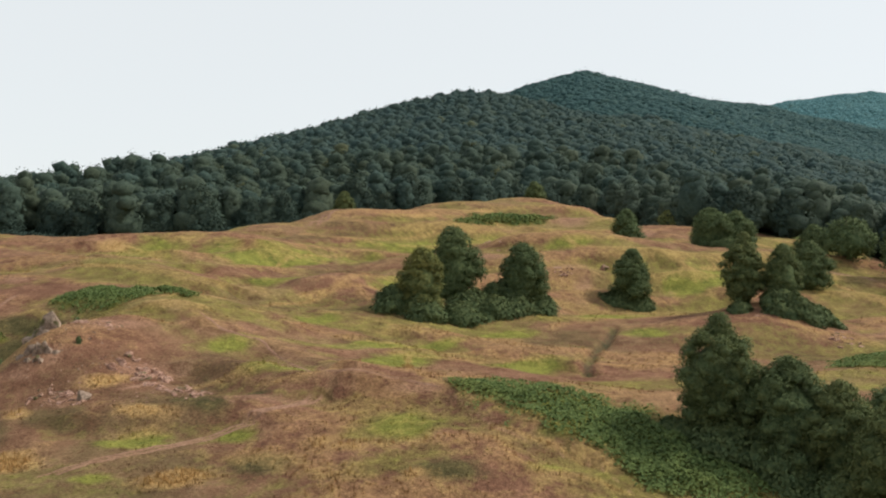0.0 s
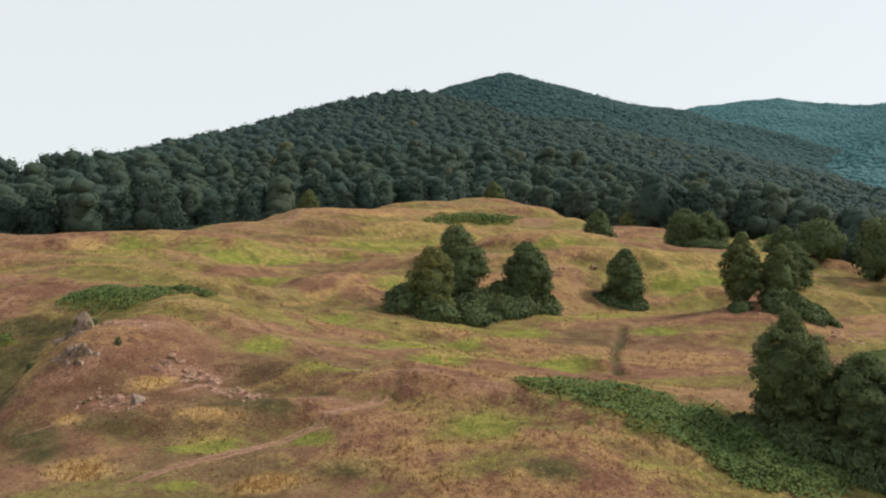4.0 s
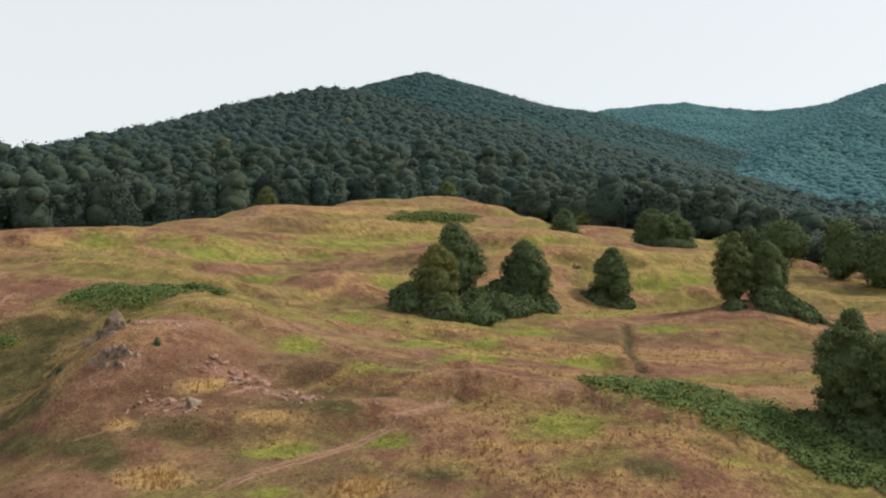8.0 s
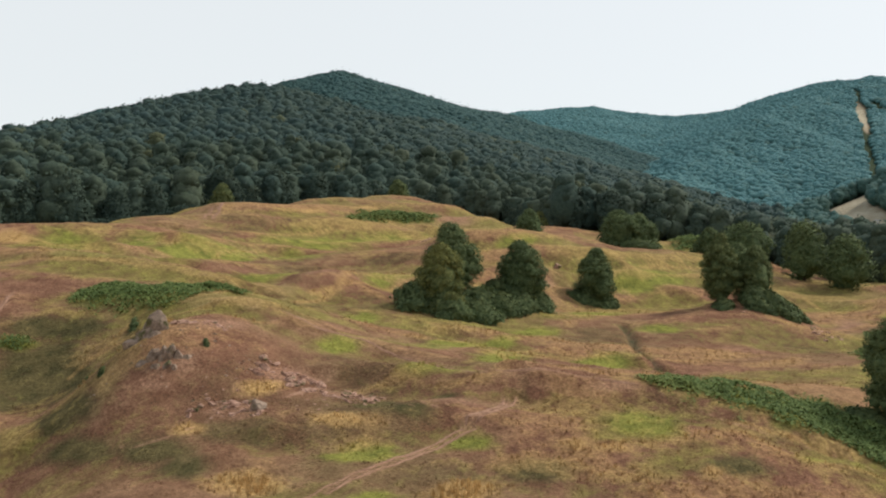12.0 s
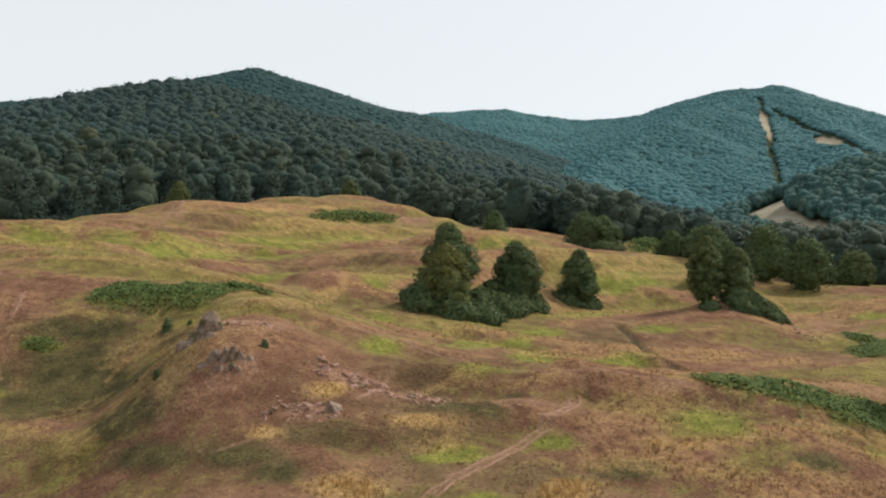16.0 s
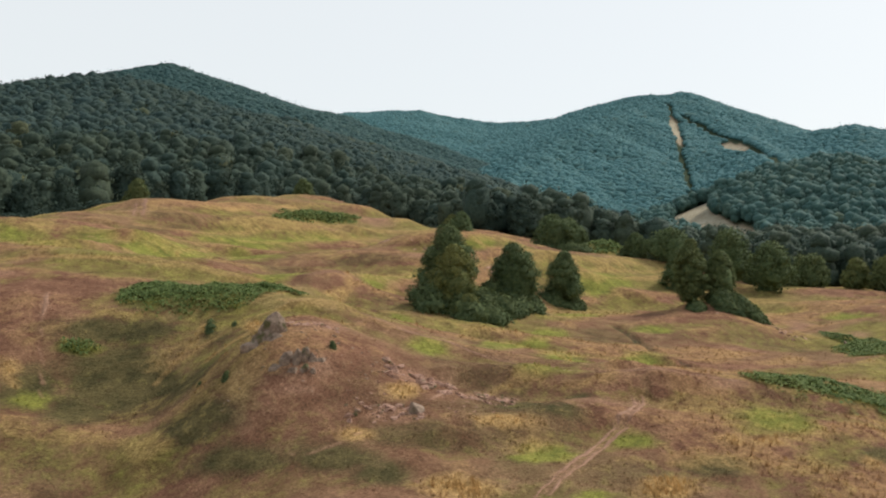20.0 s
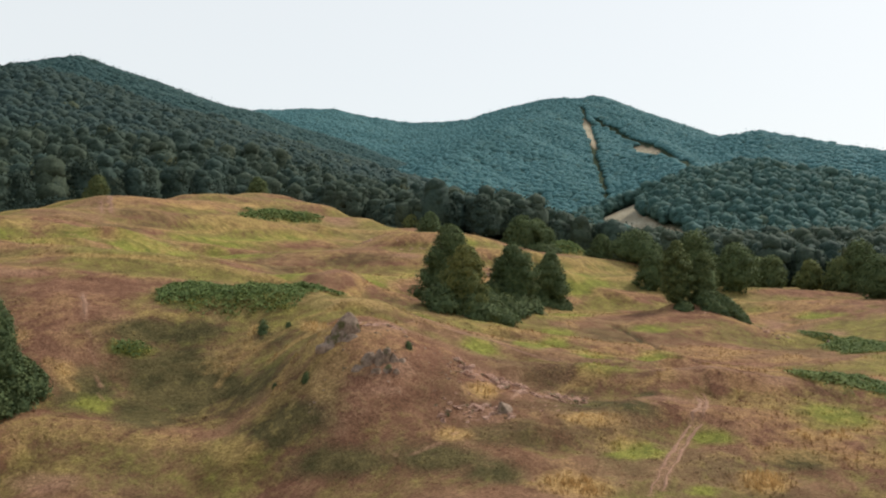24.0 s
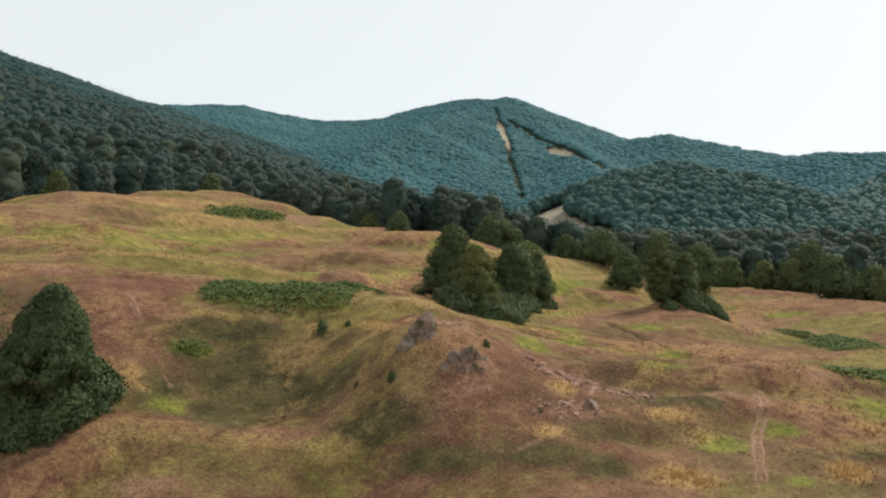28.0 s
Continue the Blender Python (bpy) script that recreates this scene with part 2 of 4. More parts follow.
RIGHT_RIDGE = (0.4, [(931, 435, 174), (854, 487, 159), (792, 499, 141), (712, 499, 113), (633, 495, 89)])
MID_HILL = (0.42, [(349, 497, 75), (370, 491, 87), (396, 469, 107), (421, 447, 113), (437, 410, 104), (439, 371, 81), (429, 329, 63), (407, 286, 52)])
RIDGES = (NEAR_HILL, PEAK, FAR_RIDGE, SKI_MOUNTAIN, SPUR, SPUR_RIGHT, RIGHT_RIDGE, MID_HILL)
# patches of ground: centre, then the two half axes, in metres
GREEN_A = [(-23.8, 108.2, 3.5, 2.1, 0.2, 2.7), (-15.1, 96.7, 2.0, -0.2, 0.4, 2.1), (-3.1, 81.7, 4.8, -1.5, 1.2, 3.2), (-17.6, 83.4, 2.5, -0.9, 0.3, 1.6), (-5.8, 109.1, 5.0, 3.3, 2.2, 9.1), (-57.4, 186.1, 8.0, 3.4, -2.5, 16.6), (-37.3, 190.7, 7.5, 6.7, -0.3, 9.0), (-5.5, 232.2, 14.3, 5.3, 0.6, 5.0), (-26.2, 153.6, 7.2, 4.4, 0.1, 3.2), (12.2, 118.9, 5.9, 2.8, 1.6, 4.2), (28.9, 137.7, 3.7, -0.8, 0.8, 1.8), (8.1, 136.2, 5.0, 1.8, 1.2, 3.8), (-16.9, 130.5, 3.9, 5.3, 0.6, 5.5), (43.0, 173.4, 4.6, 0.4, 1.7, 3.7)]
GREEN_B = [(24.9, 184.4, 5.7, 1.6, 0.7, 2.1), (-6.9, 162.4, 4.4, 4.5, 0.8, 5.4), (-15.7, 201.7, 6.3, -2.6, 0.9, 11.2), (-26.7, 82.8, 2.8, -0.5, 1.1, 1.1), (-60.6, 114.0, 2.1, -0.2, 0.4, 1.7), (-7.0, 120.4, 10.5, 7.0, 4.0, 5.1), (-17.6, 97.0, 2.1, -0.9, 1.3, 1.5), (6.9, 238.7, 17.4, 4.8, 2.1, 5.2), (-31.8, 191.9, 11.7, 15.9, 4.0, 13.8), (-48.9, 188.6, 8.4, 9.5, 2.9, 15.3), (-0.5, 166.8, 10.6, 7.9, 2.2, 3.9), (48.8, 175.6, 8.9, 1.7, 4.6, 5.2), (27.2, 155.0, 11.7, 5.2, 6.2, 7.5)]
GREEN_C = [(78.7, 145.2, 2.7, -4.2, 2.6, 1.9), (9.5, 118.8, 5.8, 2.5, 0.2, 1.3), (8.2, 75.4, 1.9, 0.6, 0.2, 0.9), (-26.9, 75.4, 1.6, 0.2, -0.2, 0.8), (-25.6, 84.2, 2.6, -0.2, -0.3, 1.2)]
GREEN = GREEN_A + GREEN_B + GREEN_C
# dark olive turf, with the shade of hollows and slopes put into its colour
OLIVE_A = [(-50.0, 121.1, 5.4, -2.3, 0.6, 2.0), (-49.3, 111.6, 4.5, -7.3, 1.6, 4.6), (-57.0, 111.2, 4.0, -1.1, 1.1, 4.0), (-46.7, 91.9, 4.1, -4.0, 0.8, 1.5), (-47.5, 98.3, 2.1, -3.1, 0.7, 1.5), (-39.3, 83.5, 2.0, -1.4, 1.2, 1.6), (-23.0, 91.0, 3.3, -1.4, 2.1, 2.3), (-48.8, 125.2, 3.2, -1.3, 0.5, 1.6), (-25.5, 230.0, 17.5, 14.2, 1.1, 4.1), (1.3, 180.2, 11.2, -4.9, 1.3, 2.5), (-17.1, 90.9, 1.8, -1.0, 1.0, 1.0), (-21.6, 88.5, 3.2, -0.9, 0.2, 1.9), (-34.9, 87.8, 3.6, -1.1, -0.1, 2.5), (-42.3, 88.7, 4.3, -3.1, -0.4, 2.9)]
OLIVE_B = [(-14.4, 77.4, 3.2, -1.1, 0.4, 1.6), (-18.1, 170.4, 9.1, 9.1, 0.8, 10.1), (-13.6, 145.2, 4.2, 0.7, 0.2, 1.4), (-24.9, 236.4, 7.9, 2.2, 0.1, 2.9), (9.0, 80.0, 3.7, 1.1, 1.1, 1.9), (0.1, 73.7, 3.1, -0.1, 0.7, 1.5), (-32.8, 93.4, 2.4, 0.3, -0.0, 1.4), (-8.1, 123.0, 4.9, 3.2, 0.8, 4.3), (-14.1, 141.5, 5.0, 2.4, 0.4, 3.4)]
OLIVE_C = [(-51.8, 114.0, 6.3, -6.7, 2.4, 5.4), (-53.4, 122.1, 5.5, -1.7, 0.7, 1.9), (-43.9, 114.7, 1.8, -3.3, 0.9, 1.7), (-60.5, 115.8, 2.9, -0.3, 1.2, 3.5), (-49.4, 99.1, 2.4, -3.9, 0.8, 1.3)]
OLIVE = OLIVE_A + OLIVE_B + OLIVE_C
RUST = [(-41.9, 98.9, 4.6, -2.8, 2.0, 2.8), (-26.1, 97.5, 7.7, 0.0, 3.9, 4.0), (-18.9, 92.2, 5.4, -2.1, 2.8, 2.4), (-57.4, 143.5, 9.1, -0.9, 1.2, 4.1), (-48.8, 93.5, 3.6, -4.5, 1.0, 1.6), (-41.8, 88.7, 2.7, -2.1, 1.3, 1.6), (-53.2, 97.7, 3.5, -4.2, 0.5, 0.9), (-36.9, 97.4, 5.5, 0.4, -0.3, 3.9), (-19.9, 94.2, 5.3, -2.2, 0.4, 3.6), (-2.7, 88.2, 4.3, -1.1, 0.2, 0.6), (10.3, 77.9, 3.8, 0.6, 0.8, 1.4), (-0.1, 76.2, 2.6, -0.4, 0.7, 1.5), (-57.5, 143.4, 4.3, -0.4, -0.7, 3.8), (-16.4, 122.8, 5.7, 7.3, 0.7, 5.5), (-11.3, 90.7, 2.9, -0.7, 0.1, 0.4), (12.3, 174.7, 4.0, -0.6, 0.8, 3.0)]
STRAW_A = [(-35.3, 80.0, 3.0, -0.3, -0.1, 1.7), (-20.2, 76.0, 3.0, -0.3, 0.2, 1.2), (-67.0, 197.0, 3.7, -1.0, -0.6, 2.9), (-8.0, 78.4, 2.5, -0.8, 0.4, 1.4), (95.5, 372.5, 11.0, 4.4, 1.1, 3.1), (-6.2, 251.5, 7.5, 3.7, 0.1, 1.3), (-26.3, 87.8, 2.3, -0.3, 0.0, 0.7), (-2.0, 73.0, 1.3, -0.1, 0.4, 0.9), (-35.1, 79.1, 2.3, -0.7, 1.2, 1.4), (-21.0, 75.2, 2.5, -0.8, 1.7, 1.4), (-62.0, 118.6, 1.0, -0.2, 0.2, 1.0), (-27.0, 87.8, 3.1, -0.6, 0.7, 0.8), (-40.7, 111.1, 0.2, -3.4, 0.7, 1.5), (-39.0, 89.8, 1.2, -0.6, 0.4, 0.7)]
STRAW_B = [(-9.7, 79.7, 2.2, -1.2, 1.5, 1.1), (10.2, 262.1, 9.0, 3.7, 0.5, 1.2), (-32.4, 94.8, 2.1, 0.5, 1.0, 1.5)]
STRAW = STRAW_A + STRAW_B
SOIL_A = [(-32.0, 240.4, 3.1, -1.4, -0.0, 3.3), (59.0, 191.8, 3.7, -0.1, 1.0, 2.0), (24.4, 169.9, 2.0, 0.9, 0.8, 2.2), (-35.9, 105.6, 2.6, 2.4, -0.1, 2.1), (-29.9, 98.0, 3.1, 1.1, 0.0, 1.5), (-26.0, 94.3, 2.3, -0.3, 0.1, 1.3), (-35.1, 91.2, 2.8, -0.4, -0.1, 0.9), (33.6, 257.4, 8.9, 1.3, 1.2, 4.8), (23.4, 176.1, 3.1, 1.0, 0.3, 1.0), (-13.3, 88.8, 2.9, -0.6, 0.2, 0.8), (-41.6, 95.9, 2.0, -0.8, -0.1, 0.8), (-2.6, 88.5, 3.0, -0.4, 0.3, 0.8), (66.3, 144.4, 1.9, -1.7, 6.2, 4.9), (67.3, 132.2, 0.6, -2.3, 2.3, 1.6)]
SOIL_B = [(-65.8, 105.0, 2.1, -1.5, 0.2, 1.1), (-35.5, 105.9, 4.4, 3.1, 1.9, 3.4), (-28.9, 97.9, 3.3, 0.6, 1.1, 1.6), (-24.5, 93.8, 2.5, -0.6, 0.9, 1.1), (-35.1, 90.0, 1.3, -0.5, 0.4, 0.5), (-40.1, 97.7, 2.9, -0.7, 0.8, 1.5), (-58.5, 128.1, 0.3, -0.2, 0.4, 2.2), (-16.4, 89.4, 2.6, -0.9, 0.9, 0.9), (-62.5, 141.9, 3.3, -1.3, 0.2, 1.6), (8.6, 178.7, 4.1, -1.2, 0.7, 1.3)]
SOIL = SOIL_A + SOIL_B + [(71.0, 216.5, 4.2, -1.5, 1.5, 3.0), (50.6, 240.0, 2.2, -1.0, 1.0, 4.0)]
FERN = [(-41.4, 125.8, 8.0, -1.2, 0.5, 6.0), (-46.0, 130.0, 3.4, -0.6, 0.4, 2.6), (-36.0, 126.6, 3.6, -0.9, 0.4, 2.2), (17.5, 256.0, 11.0, 2.6, 1.4, 5.6), (53.0, 118.0, 1.0, -6.0, 6.0, 3.6), (62.0, 130.5, -2.1, -6.5, 1.9, 1.0),
        (13.4, 83.4, 10.5, -6.0, 3.0, 4.4), (3.8, 88.2, 3.0, -1.8, 1.2, 2.2), (19, 77.8, 5.0, -3.0, 2.0, 3.6), (93, 234, 7.5, -1, 1, 6), (-55.6, 120.2, 2.2, -0.6, 0.3, 1.0)]
# worn tracks: half width, then the way
TRACKS_A = [(0.2, [(-12.1, 90.2), (-12.9, 88.7), (-14.9, 87.0), (-17.5, 85.6), (-19.9, 84.4), (-23.4, 82.0), (-27.1, 79.5), (-29.8, 77.4), (-31.4, 76.3)]), (0.2, [(-11.9, 89.6), (-13.4, 87.4), (-15.6, 85.8), (-18.0, 84.7), (-20.6, 83.2), (-23.6, 81.1), (-27.1, 78.7), (-30.0, 76.4)]), (0.14, [(-14.4, 86.9), (-13.5, 85.8), (-12.7, 84.9)]), (0.14, [(-14.9, 90.2), (-17.7, 88.5), (-19.8, 88.1)]), (0.12, [(-16.9, 89.6), (-21.2, 88.7)])]
TRACKS_B = [(0.14, [(-36.0, 90.7), (-39.2, 89.6), (-41.9, 89.3), (-44.0, 89.9)]), (0.2, [(-26.9, 96.0), (-31.1, 93.2)]), (0.3, [(-57.8, 131.7), (-58.7, 125.8)]), (0.14, [(-58.7, 125.8), (-59.1, 121.7), (-59.2, 117.5), (-59.7, 113.8)]), (0.5, [(-27.2, 249.7), (-30.6, 234.3)])]
TRACKS_C = [(0.4, [(-30.0, 246.3), (-32.5, 233.9)]), (0.2, [(-11.0, 89.9), (-13.6, 87.2), (-16.6, 85.4)]), (0.04, [(-16.6, 85.4), (-21.3, 83.1), (-26.8, 79.4), (-30.1, 76.6)]), (0.17, [(-28.6, 114.7), (-25.1, 110.8), (-20.4, 109.9), (-16.5, 103.3), (-13.3, 96.4), (-9.5, 91.9), (-4.1, 90.3), (-0.1, 88.3)]), (0.08, [(-0.1, 88.3), (1.9, 85.3), (4.3, 80.6), (8.1, 78.4), (12.1, 76.8), (14.5, 73.1)])]
TRACKS_D = [(0.2, [(-58.0, 127.5), (-57.9, 131.1)])]
TRACKS = TRACKS_A + TRACKS_B + TRACKS_C + TRACKS_D + [(0.7, [(74.7, 189.4), (78.0, 187.3), (79.8, 180.4)])]
DITCH = (0.8, [(25.0, 141.9), (22.7, 134.5), (19.8, 127.5), (17.6, 119.0), (17.1, 115.0)])
# golden lines along brows: dry grass colour that also holds their crest light
BROWS_A = [(0.7, [(-21.3, 145.2), (-16.6, 147.8), (-9.9, 168.1), (-5.8, 169.5)]), (0.5, [(-49.7, 112.9), (-47.2, 114.4), (-45.0, 116.6), (-44.0, 118.2)]), (0.6, [(-62.2, 152.3), (-54.0, 148.0), (-47.8, 145.9), (-43.0, 142.4)]), (0.5, [(-40.8, 153.6), (-31.2, 194.0), (-19.5, 215.2)]), (0.6, [(-33.8, 226.7), (-21.3, 229.5), (-1.8, 241.3), (19.3, 248.1)]), (0.6, [(72.4, 178.4), (75.8, 172.4), (75.6, 163.3)])]
BROWS_B = [(0.5, [(-4.0, 113.8), (-3.4, 96.2), (-0.6, 89.9)]), (0.5, [(4.3, 80.6), (8.4, 78.9), (12.9, 76.5)]), (0.5, [(-45.2, 111.0), (-42.4, 111.0), (-40.7, 109.2)]), (0.5, [(-63.2, 120.7), (-62.2, 118.4), (-61.6, 116.4)]), (0.6, [(-35.6, 122.0), (-16.1, 148.9), (5.7, 169.8)]), (0.6, [(48.0, 179.9), (68.3, 188.6), (85.2, 195.4)])]
BROWS = BROWS_A + BROWS_B

# steps in the slope: height, half breadth, then the line along the brow
STEPS_A = [(1.0, 8, [(-33.8, 225.2), (-21.2, 230.8), (-1.7, 241.8), (16.6, 248.9)]), (1.0, 5, [(-64.7, 156.6), (-54.0, 148.0), (-47.5, 143.9), (-42.8, 140.7), (-37.6, 137.6)]), (1.2, 7, [(-44, 176), (-37.2, 187.7), (-31.2, 197.3), (-21.9, 214.3)]),
           (0.9, 5, [(-34.3, 151.7), (-27.6, 162.6), (-19.8, 168.3)]), (1.1, 5, [(-25.1, 139.6), (-21.3, 144.4), (-16.5, 149.0), (-9.5, 158.8), (-2.3, 160.8)]), (1.4, 7, [(-68.0, 197.1), (-59.6, 200.5), (-50.3, 199.9), (-43.9, 198.0)])]
STEPS_B = [(0.8, 6, [(17.0, 184.3), (27.4, 181.8), (36.7, 182.5)]), (1.0, 5, [(36.5, 176.3), (42.6, 172.5), (46.9, 169.7)]), (0.7, 3, [(-32.2, 115.0), (-27.5, 109.9), (-20.6, 108.4), (-15.3, 103.6), (-11.2, 96.1)]), (0.9, 3, [(-23.7, 98.5), (-18.8, 94.9), (-14.2, 91.6), (-10.7, 91.1)]),
           (0.7, 3, [(-7.7, 88.9), (-0.4, 87.6), (4.8, 81.7), (9.5, 79.1)]), (0.7, 3, [(-30.9, 86.6), (-24.6, 86.6), (-19.0, 86.5)]), (0.8, 3, [(-66.0, 108.6), (-62.1, 107.1), (-56.8, 103.7), (-54.1, 98.1)]), (0.7, 5, [(44.5, 177.5), (67.7, 189.8), (84.0, 194.1)]), (0.8, 4, [(-2.3, 128.9), (4.2, 121.8), (13.7, 119.3)])]
STEPS = STEPS_A + STEPS_B


def lattice(ix, iy, seed):
    v = np.sin(ix * 127.1 + iy * 311.7 + seed * 74.7) * 43758.5453
    return v - np.floor(v)


def value2(x, y, size, seed):
    """Smooth noise from 0 to 1 with swells of that size."""
    x, y = x / size, y / size
    ix, iy = np.floor(x), np.floor(y)
    fx, fy = x - ix, y - iy
    fx, fy = fx * fx * (3 - 2 * fx), fy * fy * (3 - 2 * fy)
    a, b = lattice(ix, iy, seed), lattice(ix + 1, iy, seed)
    c, d = lattice(ix, iy + 1, seed), lattice(ix + 1, iy + 1, seed)
    return (a * (1 - fx) + b * fx) * (1 - fy) + (c * (1 - fx) + d * fx) * fy


def rough2(x, y, size, seed, octaves=4):
    total, weight, amp = 0.0, 0.0, 1.0
    for k in range(octaves):
        total = total + amp * value2(x, y, size / 2 ** k, seed + k)
        weight += amp
        amp *= 0.55
    return total / weight


def crest(x, y, slope, line):
    best = np.full(np.shape(x), -1e9)
    for (ax, ay, az), (bx, by, bz) in zip(line, line[1:]):
        dx, dy = bx - ax, by - ay
        s = np.clip(((x - ax) * dx + (y - ay) * dy) / (dx * dx + dy * dy), 0, 1)
        d = np.hypot(x - ax - s * dx, y - ay - s * dy)
        best = np.maximum(best, az + s * (bz - az) - slope * (np.sqrt(d * d + 225) - 15))
    return best


def nearest(x, y, way):
    """Distance in plan to a line of points."""
    best = np.full(np.shape(x), 1e9)
    for (ax, ay), (bx, by) in zip(way, way[1:]):
        dx, dy = bx - ax, by - ay
        s = np.clip(((x - ax) * dx + (y - ay) * dy) / (dx * dx + dy * dy), 0, 1)
        best = np.minimum(best, np.hypot(x - ax - s * dx, y - ay - s * dy))
    return best


def land(x, y):
    """Height of the ground, without its small bumps."""
    x, y = np.asarray(x, float), np.asarray(y, float)
    g = np.zeros(np.shape(x))
    r = np.hypot(x + 45, y)
    near = r < 450
    if np.any(near):
        xn, yn = x[near], y[near]
        gn = np.zeros(len(xn))
        for cx, cy, broad, up in SWELLS:
            gn += up * np.exp(-((xn - cx) ** 2 + (yn - cy) ** 2) / (2 * broad * broad))
        g[near] = gn
    low = np.clip((r - 260) * 0.1, -50, 70) + 30
    w = 1 / (1 + np.exp(np.clip((r - 345) / 18, -50, 50)))
    levels = [g * w + low * (1 - w)] + [crest(x, y, *ridge) for ridge in RIDGES]
    top = np.max(levels, axis=0)
    return top + 4.0 * np.log(sum(np.exp((v - top) / 4.0) for v in levels))


def step(x, y, up, broad, way):
    """A rise behind a brow and a fall before it, shaped to face the camera's view."""
    best, side = np.full(np.shape(x), 1e9), np.zeros(np.shape(x))
    far = np.hypot(x + 45, y - 8)
    for (ax, ay), (bx, by) in zip(way, way[1:]):
        dx, dy = bx - ax, by - ay
        s = np.clip(((x - ax) * dx + (y - ay) * dy) / (dx * dx + dy * dy), 0, 1)
        qx, qy = ax + s * dx, ay + s * dy
        d = np.hypot(x - qx, y - qy)
        side = np.where(d < best, np.sign(far - np.hypot(qx + 45, qy - 8)), side)
        best = np.minimum(best, d)
    u = side * best / broad
    return up * 1.6 * u * np.exp(-u * u)


def swell_noise(x, y):
    """Hummocks some metres across, drawn out along the slope."""
    return rough2(x * 0.8 + y * 0.25, y - x * 0.2, 17, 3, 3)


def fold_noise(x, y):
    """Sharp brows between shallow dips, running across the slope."""
    return 1 - np.abs(2 * rough2(x * 0.5 + y * 0.2, y - x * 0.2, 15, 63, 3) - 1)


def height(x, y):
    """Height of the ground with its small bumps."""
    x, y = np.asarray(x, float), np.asarray(y, float)
    r = np.hypot(x + 45, y)
    z = np.array(land(x, y), float)
    meadow = r < 420
    if np.any(meadow):
        xm, ym = x[meadow], y[meadow]
        fade = np.clip((420 - r[meadow]) / 120, 0, 1)
        zm = z[meadow] + fade * ((swell_noise(xm, ym) - 0.5) * 1.6 + (rough2(xm, ym, 4.0, 9, 3) - 0.5) * 0.55 + (fold_noise(xm, ym) - 0.72) * 1.0)
        tread = zm / 4.6 + 1.4 * rough2(xm, ym, 34, 51, 2)
        zm = zm + fade * np.clip((ym - 122) / 40, 0, 1) * 0.42 * np.sin(6.2832 * tread)
        for up, broad, way in STEPS:
            zm = zm + step(xm, ym, up, broad, way)
        zm = zm - np.clip(1.2 - nearest(xm, ym, DITCH[1]) / DITCH[0], 0, 1) * 0.7
        zm = zm + 4.2 * np.exp(-((xm - 93) ** 2 + (ym - 235) ** 2) / 60)
        z[meadow] = zm
    hills = np.clip((r - 330) / 200, 0, 1)
    return z + hills * (rough2(x, y, 130, 21, 4) - 0.5) * 0.022 * np.minimum(r, 900)


def mesh_object(name, co, faces, mat, parent=None, smooth=False, values=None, label="", normals=None):
    """An object from vertex and face arrays; values: named numbers per vertex."""
    co, faces = np.asarray(co, np.float32), np.asarray(faces, np.int32)
    me = bpy.data.meshes.new(name)
    n, k = len(faces), faces.shape[1]
    me.vertices.add(len(co))
    me.vertices.foreach_set("co", co.ravel())
    me.loops.add(n * k)
    me.loops.foreach_set("vertex_index", faces.ravel())
    me.polygons.add(n)
    me.polygons.foreach_set("loop_start", np.arange(0, n * k, k, dtype=np.int32))
    if smooth:
        me.polygons.foreach_set("use_smooth", np.ones(n, bool))
    for key, v in (values or {}).items():
        me.attributes.new(key, "FLOAT", "POINT").data.foreach_set("value", np.asarray(v, np.float32))
    me.update(calc_edges=True)
    if normals is not None:
        me.attributes.new("custom_normal", "FLOAT_VECTOR", "POINT").data.foreach_set("vector", np.asarray(normals, np.float32).ravel())
    me.materials.append(mat)
    ob = new(name, me)
    if parent is not None:
        ob.parent = parent
    if label:
        ob["label"] = label
    return ob


# ---- ground ----
# strips cleared of trees on the hills: half width, bare soil or not, then the way
CLEARED = [
    (10, True, [(355, 470), (346, 477), (330, 472), (316, 455)]), (13, True, [(316, 455), (308, 438), (301, 420), (290, 396)]), (12, True, [(290, 396), (280, 378), (272, 362)]),
    # strips marked False keep the dark floor colour in place of tree-edge shadow
    (7, False, [(1137, 1448), (1096, 1394), (1052, 1333)]), (4, True, [(1002, 1269), (970, 1229)]), (8, False, [(1002, 1269), (938, 1189), (894, 1127)]), (7, False, [(894, 1127), (846, 1063), (805, 1006)]), (11, True, [(1075, 1366), (1010, 1280)]),
    (11, True, [(1042, 1207), (1021, 1161), (1000, 1120)]), (9, False, [(1108, 1378), (1086, 1294), (1059, 1201), (987, 1069), (854, 899)]),
]
WOOD_EDGE = [(-400, 240), (-150, 240), (-85, 243), (-55, 255), (-35, 270), (-5, 292), (25, 311), (48, 314), (58, 290), (66, 262), (80, 253), (97, 250), (112, 236), (120, 212), (128, 196), (138, 178), (150, 150), (200, 100), (400, 0)]


def most(x, y, patches, seed=5):
    """1 inside any of the ragged patches of ground, 0 outside."""
    best = np.zeros(np.shape(x))
    rag = (rough2(x, y, 5, seed, 4) - 0.5) * 2.6 + (rough2(x, y, 1.3, seed + 3, 2) - 0.5)
    for cx, cy, ax, ay, bx, by, *ragged in patches:
        det = ax * by - ay * bx
        u, v = ((x - cx) * by - (y - cy) * bx) / det, ((y - cy) * ax - (x - cx) * ay) / det
        d = np.sqrt(u * u + v * v) + rag * (ragged[0] if ragged else 0.4)
        best = np.maximum(best, np.clip((1.45 - d) / 1.05, 0, 1))
    return best


